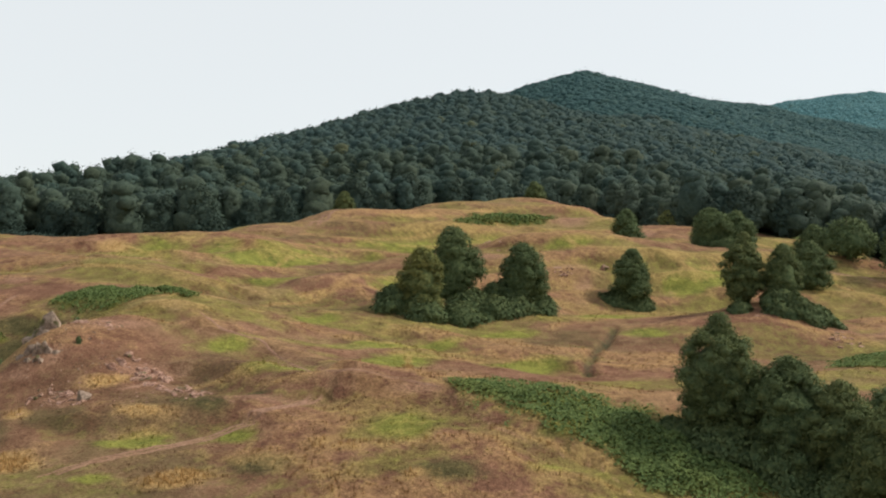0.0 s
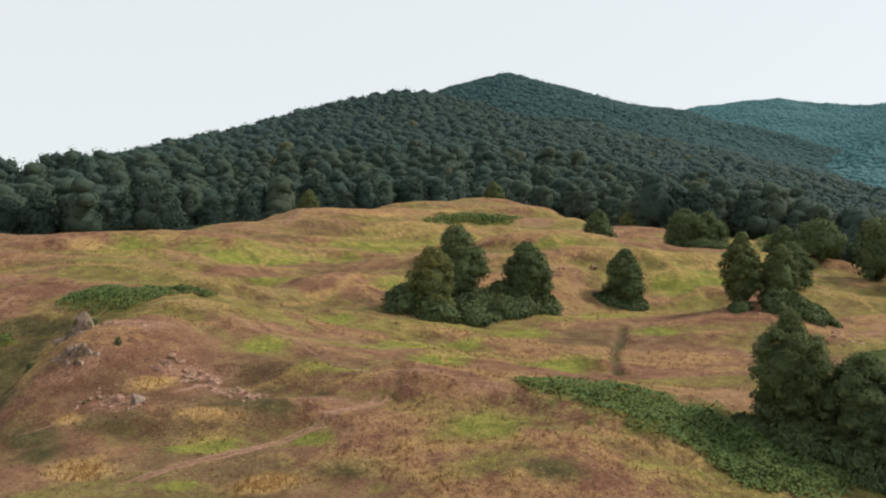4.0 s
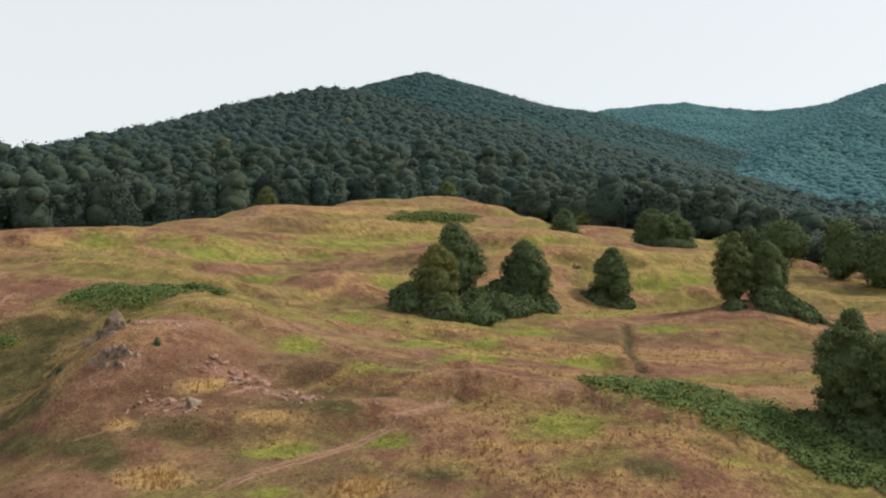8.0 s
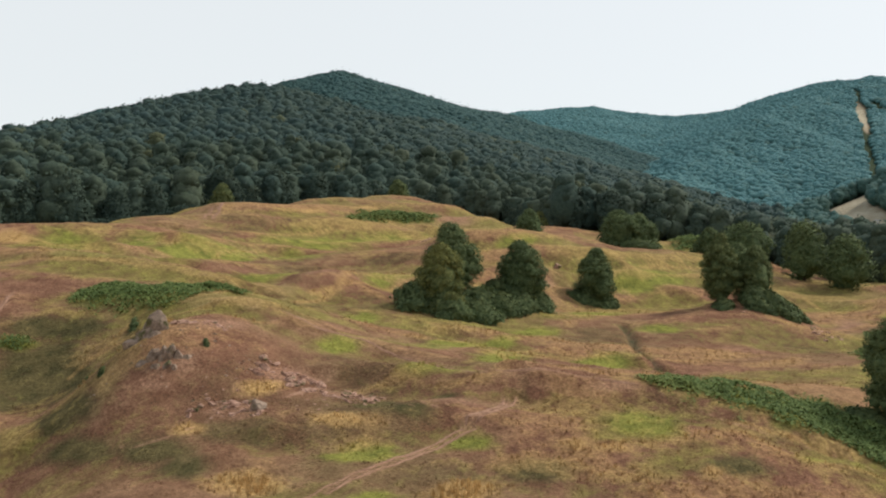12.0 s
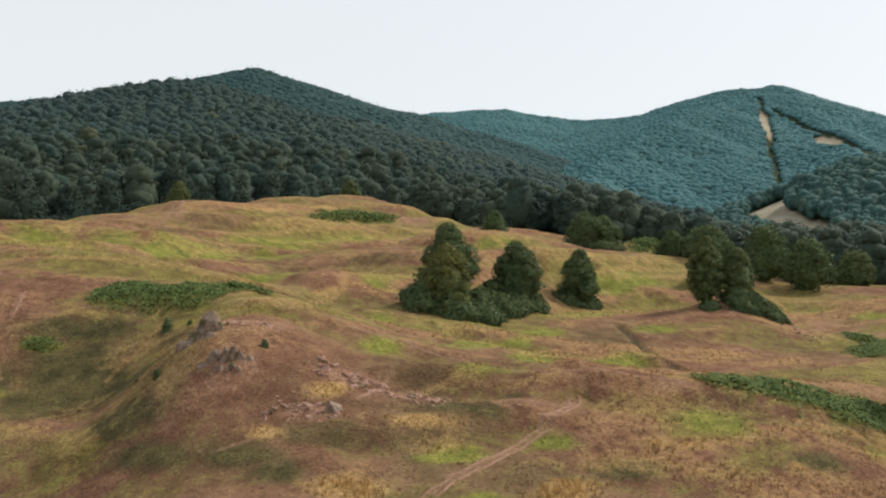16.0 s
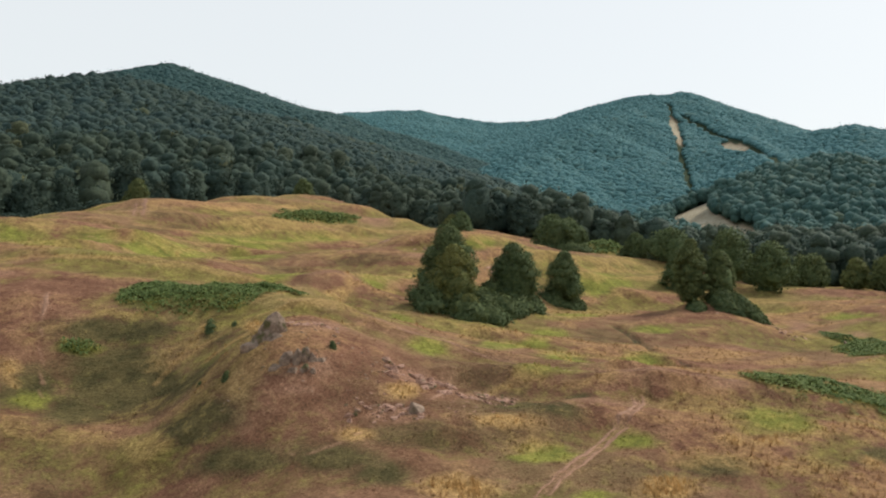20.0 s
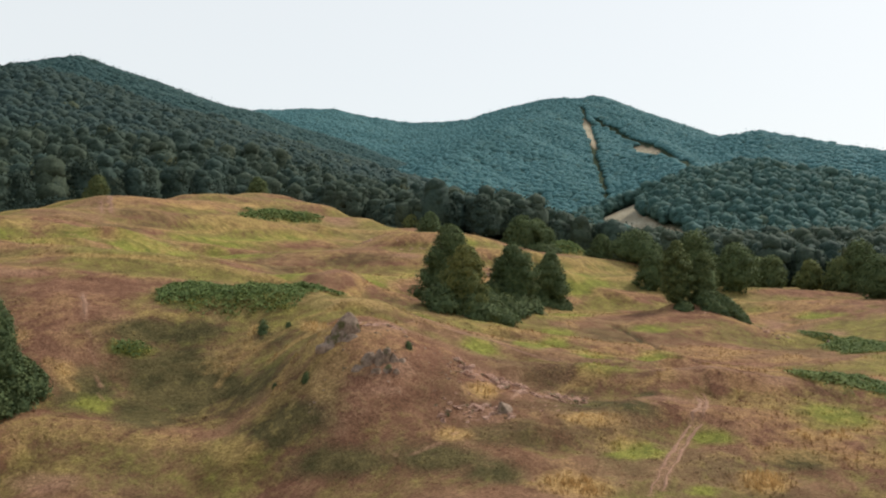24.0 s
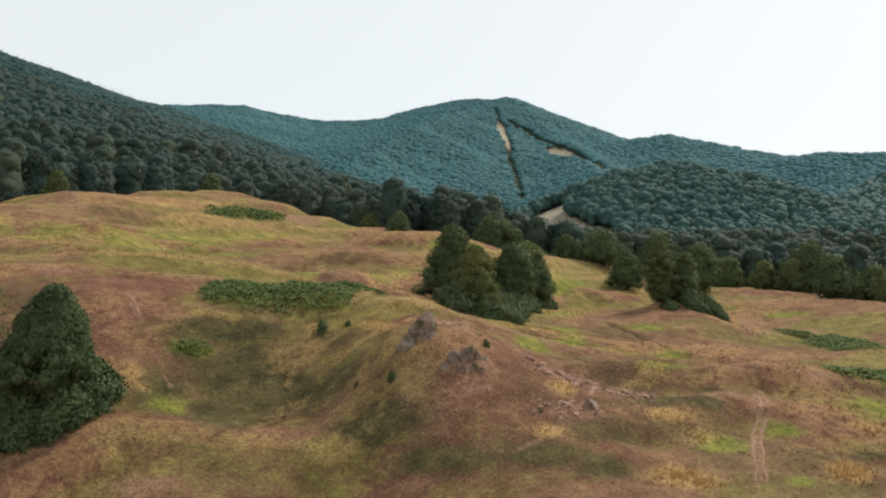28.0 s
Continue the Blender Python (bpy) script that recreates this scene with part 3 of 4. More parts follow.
def forest_mask(x, y):
    """1 where the woods stand: behind a wavering edge round the meadow."""
    ex, ey = zip(*WOOD_EDGE)
    edge = np.interp(x, ex, ey)
    return np.clip((y + (rough2(x, y, 12, 77, 2) - 0.5) * 8 - edge) / 4, 0, 1)


def cleared(x, y, bare=False):
    """1 on the strips that are kept free of trees, or on their bare soil alone."""
    best = np.zeros(np.shape(x))
    for half, soil, way in CLEARED:
        if bare and not soil:
            continue
        d = nearest(x, y, way) + (rough2(x, y, 30, 41, 3) - 0.5) * half * 0.8
        best = np.maximum(best, np.clip((half - d) / 3 + 0.5, 0, 1))
    return best


def ground_values(x, y, bulge=None):
    green, straw, soil = np.zeros(len(x)), np.zeros(len(x)), np.zeros(len(x))
    r = np.hypot(x + 45, y)
    k = np.nonzero(r < 340)[0]
    px, py = x[k], y[k]
    streak = rough2(px * 0.6 + py * 0.3, py - px * 0.25, 14, 31, 4)
    crown = swell_noise(px, py)
    fold = fold_noise(px, py)
    rusty = np.clip(1.6 - np.hypot(px + 34, py - 97.5) / 8, 0, 1)
    olive = np.maximum(most(px, py, OLIVE, 6) * (1 - 0.7 * rusty), np.clip((rough2(px, py, 24, 83, 4) - 0.53) * 3, 0, 0.6))
    olive = olive * np.where(py > 140, 0.6, 1.0)
    wild = np.clip((streak - 0.5) * 3.0 + (0.5 - crown) * 2.0 + (0.75 - fold) * 0.5 + 0.16, 0, 0.62) * (1 - 0.75 * olive) * (1 - rusty)
    green[k] = np.max([wild, 1.1 * most(px, py, GREEN, 5)], axis=0)
    # green hollows, straw brows: turf colour with some of the relief's shading in it
    if bulge is not None:
        hollow_green = np.clip(-bulge[k] * 1.7, 0, 0.5) * (0.5 + streak) * (1 - 0.8 * olive)
        green[k] = np.maximum(green[k], hollow_green * (1 - rusty))
        straw[k] = np.clip(bulge[k] * 1.5 - 0.04, 0, 0.42) * (0.3 + 1.2 * streak) * (1 - 0.7 * olive)
    brow = np.clip((fold - 0.88) * 8, 0, 1) * np.clip((crown - 0.36) * 5, 0, 1) * 0.6
    straw[k] = np.max([straw[k], np.clip((crown - 0.62) * 3.0, 0, 0.4), brow, 0.9 * most(px, py, STRAW, 8)], axis=0)
    for half, way in BROWS:
        d = nearest(px, py, way) + (rough2(px, py, 2.5, 47, 2) - 0.5) * half
        straw[k] = np.maximum(straw[k], 0.62 * np.clip((half * 1.8 - d) / (half * 1.5), 0, 1))
    bare = np.clip((rough2(px, py, 9, 57, 4) - 0.62) * 3.0, 0, 0.3)
    bare = np.maximum(bare, 0.62 * most(px, py, SOIL, 11))
    for half, way in TRACKS:
        d = nearest(px, py, way) + (rough2(px, py, 3.0, 91, 2) - 0.5) * half * 0.7
        bare = np.maximum(bare, 0.6 * np.clip((half * 1.9 - d) / (half * 1.3), 0, 1))
    soil[k] = bare
    gap = cleared(x, y, True)
    dark_floor = forest_mask(x, y) * (1 - gap)
    # the ditch takes part of the dark forest floor colour too
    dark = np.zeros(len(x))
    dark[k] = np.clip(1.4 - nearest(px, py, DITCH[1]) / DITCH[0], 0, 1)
    green[k] = np.maximum(green[k], 1.2 * most(px, py, FERN))
    turf_shade = np.zeros(len(x))
    turf_shade[k] = olive
    rust = np.zeros(len(x))
    rust[k] = np.maximum(most(px, py, RUST, 14), rusty)
    return {"green": green, "rust": rust, "turf_shade": turf_shade, "straw": straw, "soil": soil, "dark_floor": np.maximum(dark_floor, 0.6 * dark), "sand": np.where(r > 340, gap, 0)}


def build_ground():
    az = np.radians(np.concatenate([np.arange(-180, -36, 6.0), np.arange(-36, 74, 0.24), np.arange(74, 180, 6.0)]))
    r = np.concatenate([[0.0, 8, 16, 24, 32, 40, 46], np.arange(50, 150, 0.5), np.arange(150, 330, 0.95), 330 * 1.02 ** np.arange(0, 131)])
    rr, aa = np.meshgrid(r, az, indexing="ij")
    x, y = -45 + rr * np.sin(aa), rr * np.cos(aa)
    z = height(x, y)
    nr, na = rr.shape
    bulge = np.zeros(rr.shape)  # brows against hollows, along the slope
    for span, a, b in ((7, 14, 200), (5, 214, 380)):
        bulge[a:b] = z[a:b] - (z[a - span:b - span] + z[a + span:b + span]) / 2
    i = np.arange(nr - 1)[:, None] * na
    j = np.arange(na)
    k = (j + 1) % na
    faces = np.stack([i + j, i + k, i + na + k, i + na + j], -1).reshape(-1, 4)[:, ::-1]
    xf, yf = x.ravel(), y.ravel()
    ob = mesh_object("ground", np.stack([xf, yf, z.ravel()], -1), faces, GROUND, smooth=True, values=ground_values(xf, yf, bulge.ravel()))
    tagged(ob, "rolling hill meadow of dry brown and green grass", "ground", kind="structure")


build_ground()


# ---- trees ----
def leaf_cards(rng, centres, normals, size, jitter=0.55):
    """Small bent leaf sprays at the centres, facing roughly along the normals."""
    n = len(centres)
    nrm = normals + rng.normal(0, jitter, (n, 3))
    nrm /= np.linalg.norm(nrm, axis=1)[:, None] + 1e-9
    ref = rng.normal(0, 1, (n, 3))
    u = np.cross(nrm, ref)
    u /= np.linalg.norm(u, axis=1)[:, None] + 1e-9
    v = np.cross(nrm, u)
    s = size * rng.uniform(0.6, 1.35, (n, 1))
    a = rng.uniform(0.5, 0.9, (n, 1))
    p0, p1 = centres - u * s, centres + v * s * a + nrm * s * 0.2
    p2, p3 = centres + u * s, centres - v * s * a + nrm * s * 0.2
    co = np.stack([p0, p1, p2, p3], 1).reshape(-1, 3)
    out = normals / (np.linalg.norm(normals, axis=1)[:, None] + 1e-9)
    soft = out * 0.55 + nrm * 0.6
    soft /= np.linalg.norm(soft, axis=1)[:, None] + 1e-9
    return co, np.arange(4 * n).reshape(n, 4)[:, ::-1], np.repeat(soft, 4, axis=0)


def sphere_ways(level):
    """Directions evenly over a sphere, and the triangles between them."""
    bm = bmesh.new()
    bmesh.ops.create_icosphere(bm, subdivisions=level, radius=1)
    bm.verts.ensure_lookup_table()
    ways = np.array([v.co[:] for v in bm.verts])
    faces = np.array([[v.index for v in f.verts] for f in bm.faces])
    bm.free()
    return ways, faces


SPHERES = {level: sphere_ways(level) for level in (1, 2)}


def crown_lobes(seed, tall, wide, lobes, low=0.0, shape="dome"):
    """Boughs that make up a crown standing on z = 0: their centres and radii, uneven in size and reach."""
    rng = np.random.default_rng(seed)
    k = np.arange(lobes) + 0.5
    up = np.clip(np.power(k / lobes, 0.8) + rng.normal(0, 0.04, lobes), 0.02, 0.98)
    turn = k * 2.39996 + rng.normal(0, 0.5, lobes)
    if shape == "cone":
        girth = np.power(1 - up, 0.62) * 0.95 + 0.05
    elif shape == "column":
        girth = np.power(np.clip(1 - np.abs(2 * up - 0.86) ** 3.2, 0, 1), 0.6)
    else:
        girth = np.power(np.clip(1 - np.power(up, 3.0), 0, 1), 0.56) * np.clip(0.92 + up * 0.6, 0, 1)
    sway = rng.uniform(0, 6.283, 3)
    girth = girth * (1 + 0.16 * np.sin(turn + sway[0] + up * 3) + 0.12 * np.sin(2 * turn + sway[1] - up * 4))
    size = wide * rng.uniform(0.7, 1.3, lobes) * 1.3 / np.sqrt(lobes + 3) * (1.1 - 0.2 * up)
    foot = tall * low
    reach = np.where(rng.uniform(size=lobes) < 0.25, rng.uniform(0.7, 0.9, lobes), rng.uniform(0.92, 1.05, lobes))
    flat = np.maximum(wide * 0.5 * reach * girth - size * 0.8, 0.02 * wide)
    z = foot + size * 0.5 + (tall - foot - size * 1.35) * up
    return np.stack([flat * np.cos(turn), flat * np.sin(turn), z], -1), size


def crown_shape(seed, level, tall, wide, lobes, low=0.0, bulk=0.86, shape="dome"):
    """The shaded inside of a crown: one lumpy mass for each bough, and one in the middle."""
    c, size = crown_lobes(seed, tall, wide, lobes, low, shape)
    d, faces = SPHERES[level]
    rng = np.random.default_rng(seed + 7)
    parts = [c[i] + d * size[i] * bulk * rng.uniform(0.72, 1.16, (len(d), 1)) * [1, 1, 0.85] for i in range(len(c))]
    half = tall * (1 - low) / 2
    rag = rng.uniform(0.8, 1.1, (len(d), 1))
    slim = 0.28 if shape == "cone" else 0.38
    full = 1.0 if lobes > 2 else 1.4
    if lobes < 2:
        parts = []
    parts.append(d * rag * [wide * slim * full, wide * slim * full, half * 0.8 * full] + [0, 0, tall - half * (1.15 if full == 1.0 else 1.35)])
    tri = [faces + i * len(d) for i in range(len(parts))]
    return np.concatenate(parts), np.concatenate(tri)


def crown_points(rng, n, seed, tall, wide, lobes, low=0.0, shape="dome"):
    """Places for leaf sprays over the same boughs, thinner beneath, and their way out."""
    c, size = crown_lobes(seed, tall, wide, lobes, low, shape)
    got, ways, have = [], [], 0
    mid = np.array([0, 0, low * tall + (tall - low * tall) * 0.4])
    while have < n:
        i = rng.choice(len(c), int(n * 1.5), p=size ** 2 / np.sum(size ** 2))
        d = rng.normal(0, 1, (int(n * 1.5), 3))
        d[:, 2] = np.where(rng.uniform(size=int(n * 1.5)) < 0.45, np.abs(d[:, 2]), d[:, 2])
        d /= np.linalg.norm(d, axis=1)[:, None]
        p = c[i] + d * size[i][:, None] * np.clip(rng.normal(0.96, 0.13, (int(n * 1.5), 1)), 0.6, 1.3 if lobes > 8 else 1.04) * [1, 1, 0.85]
        ps, cs = (p / [1, 1, 0.85]).astype(np.float32), (c / [1, 1, 0.85]).astype(np.float32)
        d2 = np.sum(ps * ps, axis=1)[:, None] + np.sum(cs * cs, axis=1)[None] - 2 * ps @ cs.T
        deep = np.sqrt(np.clip(np.min(d2 / (size ** 2).astype(np.float32)[None], axis=1), 0, None))
        keep = (deep > 0.7) & (p[:, 2] > low * tall - 0.02 * tall)
        out = p - mid
        out /= np.linalg.norm(out, axis=1)[:, None] + 1e-9
        got.append(p[keep])
        ways.append((d * 0.9 + out * 0.3)[keep])
        have += int(keep.sum())
    return np.concatenate(got)[:n], np.concatenate(ways)[:n]


def tube(points, radii, sides=7):
    """A tapered round limb along the points."""
    co, faces = [], []
    pts = [Vector(p) for p in points]
    for i, (p, r) in enumerate(zip(pts, radii)):
        way = (pts[min(i + 1, len(pts) - 1)] - pts[max(i - 1, 0)]).normalized()
        u = way.orthogonal().normalized()
        v = way.cross(u)
        for k in range(sides):
            a = 2 * math.pi * k / sides
            co.append(p + (u * math.cos(a) + v * math.sin(a)) * r)
        if i:
            b = (i - 1) * sides
            faces += [(b + k, b + (k + 1) % sides, b + sides + (k + 1) % sides, b + sides + k) for k in range(sides)]
    return [tuple(c) for c in co], faces


def build_trunk(rng, thing, height_m, width, thick):
    """A tapered trunk that carries six limbs."""
    co, faces = tube([(0, 0, -0.6), (0.05, 0, height_m * 0.2), (rng.uniform(-0.2, 0.2), rng.uniform(-0.2, 0.2), height_m * 0.5), (rng.uniform(-0.4, 0.4), 0.1, height_m * 0.85)],
                     [thick * 1.25, thick, thick * 0.7, thick * 0.2])
    trunk = mesh_object("trunk", co, faces, bark_mat, thing, smooth=True)
    for k in range(6):
        a, z0 = k * 1.9 + rng.uniform(0, 0.8), height_m * rng.uniform(0.18, 0.6)
        q = width * rng.uniform(0.25, 0.4)
        co, faces = tube([(0, 0, z0), (q * 0.5 * math.cos(a), q * 0.5 * math.sin(a), z0 + q * 0.35), (q * math.cos(a), q * math.sin(a), z0 + q * 0.9)], [thick * 0.4, thick * 0.25, thick * 0.08], 5)
        mesh_object("limb", co, faces, bark_mat, trunk, smooth=True)


def make_tree(seed, x, y, height_m, width, label, leaves=5000, size=0.3, low=0.12, lobes=30, tint=0.1, mat=None, name="tree", group="", bulk=0.64, shape="dome"):
    rng = np.random.default_rng(seed)
    mat = mat or LEAF_NEAR
    thing = new(name)
    thing.matrix_basis = pose(x, y, float(height(x, y)) - 0.1)
    tagged(thing, label, "tree", group)
    build_trunk(rng, thing, height_m, width, 0.02 * height_m + 0.05)
    if bulk:
        p, f = crown_shape(seed, 1, height_m, width, lobes, low, bulk, shape)
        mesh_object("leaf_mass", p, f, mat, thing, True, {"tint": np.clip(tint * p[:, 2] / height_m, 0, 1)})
    p, d = crown_points(rng, leaves, seed, height_m, width, lobes, low, shape)
    lc, lf, ln = leaf_cards(rng, p, d, size, 0.75)
    # leaf tint grows warmer and lighter towards the top of the crown
    upward = np.clip(p[:, 2] / height_m, 0, 1) ** 2 * rng.uniform(0, 1, leaves)
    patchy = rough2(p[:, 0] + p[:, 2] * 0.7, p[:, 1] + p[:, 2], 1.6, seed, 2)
    t = np.clip(tint * (0.4 + 1.2 * patchy) + (0.12 + 0.9 * tint) * upward, 0, 1)
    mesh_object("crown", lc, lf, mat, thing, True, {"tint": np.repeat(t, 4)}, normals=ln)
    return thing


def make_shrub(seed, x, y, height_m, width, label, leaves=1600, size=0.1, tint=0.05, group="", long=1.0, turn=0.0, lobes=40):
    """A bush that reaches the ground all round."""
    rng = np.random.default_rng(seed)
    z0 = float(height(x, y))
    thing = new("shrub")
    thing.matrix_basis = pose(x, y, z0 - 0.2, 0, 0, turn)
    tagged(thing, label, "shrub", group)
    c, s = math.cos(radians(turn)), math.sin(radians(turn))

    def settle(p):
        p = p * [long, 1, 1]
        p[:, 2] += height(x + p[:, 0] * c - p[:, 1] * s, y + p[:, 0] * s + p[:, 1] * c) - z0 - 0.12 * height_m
        return p

    p, f = crown_shape(seed, 1, height_m, width, lobes, -0.1, 0.74)
    mesh_object("leaf_mass", settle(p), f, LEAF_NEAR, thing, True, {"tint": np.full(len(p), tint * 0.5)})
    p, d = crown_points(rng, leaves, seed, height_m, width, lobes, -0.1)
    d[:, 2] += 0.25
    lc, lf, ln = leaf_cards(rng, settle(p), d, size)
    # more of the warm tint towards the top of the bush
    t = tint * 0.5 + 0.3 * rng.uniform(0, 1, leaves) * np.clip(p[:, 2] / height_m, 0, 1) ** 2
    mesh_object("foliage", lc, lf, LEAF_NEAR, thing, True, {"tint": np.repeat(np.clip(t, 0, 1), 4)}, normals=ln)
    co, faces = [], []
    for k in range(5):
        a = k * 1.3
        c2, f2 = tube([(0.1 * math.cos(a), 0.1 * math.sin(a), -0.3), (0.15 * width * math.cos(a), 0.15 * width * math.sin(a), height_m * 0.6)], [0.06, 0.02], 5)
        b = len(co)
        co += c2
        faces += [tuple(b + v for v in q) for q in f2]
    mesh_object("stems", co, faces, bark_mat, thing, smooth=True)
    return thing


make_tree(101, -3.2, 142, 9.9, 7.4, "green broadleaf tree rising from shrubs, yellower towards the top", 14000, 0.136, -0.05, 72, 0.46)
make_tree(102, 1.4, 153, 12.5, 9.6, "tall dark broadleaf tree behind a smaller one", 14000, 0.152, -0.05, 79, 0.07)
make_tree(103, 12.3, 151.5, 10.0, 8.0, "dense dark dome-shaped tree rising from shrubs", 12500, 0.144, -0.05, 84, 0.02)
make_tree(104, 32.5, 167, 9.0, 6.6, "dense dark green tree alone on a meadow slope", 10125, 0.144, -0.06, 66, 0.05)
make_tree(105, 46.0, 148.6, 11.2, 6.0, "green broadleaf tree on a rocky knoll", 11625, 0.144, -0.04, 91, 0.2, shape="column")
make_tree(106, 51.6, 147.6, 9.4, 6.0, "rounded green broadleaf tree on a rocky knoll", 11625, 0.144, -0.04, 66, 0.14)
make_tree(107, 78.0, 204.5, 6.6, 7.0, "small round dark tree by a fern bank", 4625, 0.160, -0.06, 84, 0.05)
make_tree(108, 65.8, 174.6, 9.0, 7.4, "rounded dark tree behind the rocky knoll", 7000, 0.160, -0.06, 97, 0.06)
make_tree(109, 42.8, 226, 9.0, 7.2, "small dark tree at the foot of the crest", 4625, 0.176, -0.06, 79, 0.02)
make_tree(110, 57.5, 209, 8.8, 9.4, "broad dark tree before the woods", 5625, 0.176, -0.06, 91, 0.03)
make_tree(111, 64, 212, 8.4, 9.4, "broad dark tree before the woods", 5625, 0.176, -0.06, 91, 0.05)
make_tree(112, -27, 263, 6.8, 5.6, "small grey-green tree on the crest before the woods", 4000, 0.176, 0.0, 66, 0.22)
make_tree(113, 28.5, 303, 9.4, 7.8, "small grey-green tree on the hilltop", 4625, 0.192, 0.05, 79, 0.14)
make_tree(114, 62, 268, 7.5, 6.2, "small yellow-green tree at the edge of the woods", 4000, 0.176, 0.0, 66, 0.4)
# trees beside the fern bank
make_tree(120, 23.6, 83.4, 10.9, 7.6, "airy green broadleaf tree beside a fern bank", 21875, 0.092, -0.02, 140, 0.14, bulk=0.66, shape="column")
make_tree(121, 28.2, 79.6, 9.4, 7.8, "dark broadleaf tree in a dense row", 18750, 0.096, -0.04, 102, 0.05)
make_tree(122, 31.2, 76.6, 8.9, 6.8, "green broadleaf tree with yellowing leaves", 18750, 0.092, -0.04, 91, 0.20)
make_tree(123, 33.2, 71.6, 9.2, 8.6, "broad green tree with yellow-green top", 21875, 0.092, -0.04, 102, 0.24)
make_tree(124, 36.5, 77.5, 8.8, 8.5, "dark broadleaf tree in a dense row", 9375, 0.104, 0.0, 133, 0.08)
make_tree(125, 40, 69, 8.8, 9.0, "dark broadleaf tree in a dense row", 9375, 0.104, 0.0, 133, 0.1)
# tree in the hollow
make_tree(130, -69.3, 116.2, 10.4, 9.8, "dark dense cone-shaped tree on a bank", 20250, 0.100, 0.2, 214, 0.0, shape="cone")
make_tree(131, -74.2, 119.5, 10.8, 6.0, "thin half-dead tree with bare limbs", 2250, 0.096, 0.35, 54, 0.2, bulk=0)
make_tree(132, -74.5, 115.2, 7.0, 6.0, "dark dense tree on a bank", 10875, 0.096, 0.0, 109, 0.0)
FOOT = "dense dark shrubs at the foot of trees"
for k, (x, y, h, w, long, turn) in enumerate([
        (-6.8, 140.8, 4.4, 6.4, 1.2, 0), (-2.8, 138.4, 3.8, 6.4, 1.3, 10), (2.8, 140.7, 3.6, 5.6, 1.4, 15), (4.6, 145.5, 4.6, 6.4, 1.3, 30), (7.6, 145.5, 3.8, 5.6, 1.4, 30), (11.2, 147.4, 3.8, 5.8, 1.4, 20), (15.2, 150.0, 3.6, 5.0, 1.3, 20), (8.2, 150, 4.6, 5.4, 1.2, 0),
        (30.4, 164.6, 1.9, 4.6, 1.6, -15), (33.6, 164.4, 2.2, 4.4, 1.2, 0),
        (44.2, 143.8, 1.8, 3.0, 1.2, -20), (49.6, 142.0, 2.4, 4.0, 1.3, -15), (52.8, 142.2, 3.8, 5.8, 1.4, -10), (56.4, 143.8, 3.0, 4.8, 1.2, 0), (50.6, 144.4, 3.6, 5.6, 1.3, 0),
        (23.4, 79.8, 3.4, 5.2, 1.3, -35), (26.8, 76.2, 3.8, 5.8, 1.4, -40), (29.8, 72.0, 3.6, 5.4, 1.3, -40), (20.6, 82.4, 1.6, 3.2, 1.4, -30), (25.6, 80.2, 4.6, 5.4, 1.3, -30),
        (-67.4, 114.2, 4.4, 5.4, 1.3, -10), (-65.9, 115.6, 3.6, 4.0, 1.1, 0), (-69.6, 113.0, 4.6, 5.4, 1.2, 0), (-72.8, 113.2, 4.6, 5.6, 1.2, 10), (-76, 110.5, 1.8, 3.0, 1.2, 0),
        (60.5, 204.5, 2.6, 7.0, 1.6, 5)]):
    make_shrub(300 + k, x, y + 1.2, h, w * 0.92, FOOT, group="shrubs under the trees", long=long, turn=turn, leaves=5200 if y < 120 else 2900, size=0.15 if y < 120 else 0.21)
for k, (x, y, h) in enumerate([(-43.9, 116.6, 1.7), (-41.8, 115.2, 0.8), (-46.1, 101.4, 1.0), (-47.6, 104.6, 0.6), (-37.2, 99.6, 0.9)]):
    make_shrub(340 + k, x, y, h, h * 0.75, "small dark green sapling in the grass", 500, 0.06, lobes=14, group="saplings on the slope")

# trees that stand out before the woods
edge_kinds = [make_tree(400 + k, x, y, h, w, "dark green broadleaf tree at the edge of the woods", 2600, 0.28, -0.06, 20, t, LEAF_NEAR, group="trees at the edge of the woods")
              for k, (x, y, h, w, t) in enumerate([(90.5, 174, 11.2, 9.8, 0.05), (87, 183, 12.8, 9.6, 0.08), (110, 180, 8.0, 7.6, 0.14), (121.5, 178, 7.6, 6.8, 0.34), (124, 171, 8.6, 9.0, 0.24), (114.5, 155, 10.0, 9.4, 0.03), (121, 149, 9.0, 9.6, 0.18), (82.6, 197, 8.6, 11.0, 0.04)])]
# the darker forest leaf colour carries the shade on this edge
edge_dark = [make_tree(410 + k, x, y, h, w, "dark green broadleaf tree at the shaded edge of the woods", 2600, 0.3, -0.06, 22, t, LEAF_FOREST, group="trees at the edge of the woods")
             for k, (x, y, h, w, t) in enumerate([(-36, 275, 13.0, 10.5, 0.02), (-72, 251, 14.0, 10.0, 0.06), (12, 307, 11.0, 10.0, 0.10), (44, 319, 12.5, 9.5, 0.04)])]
edge_rng = np.random.default_rng(77)
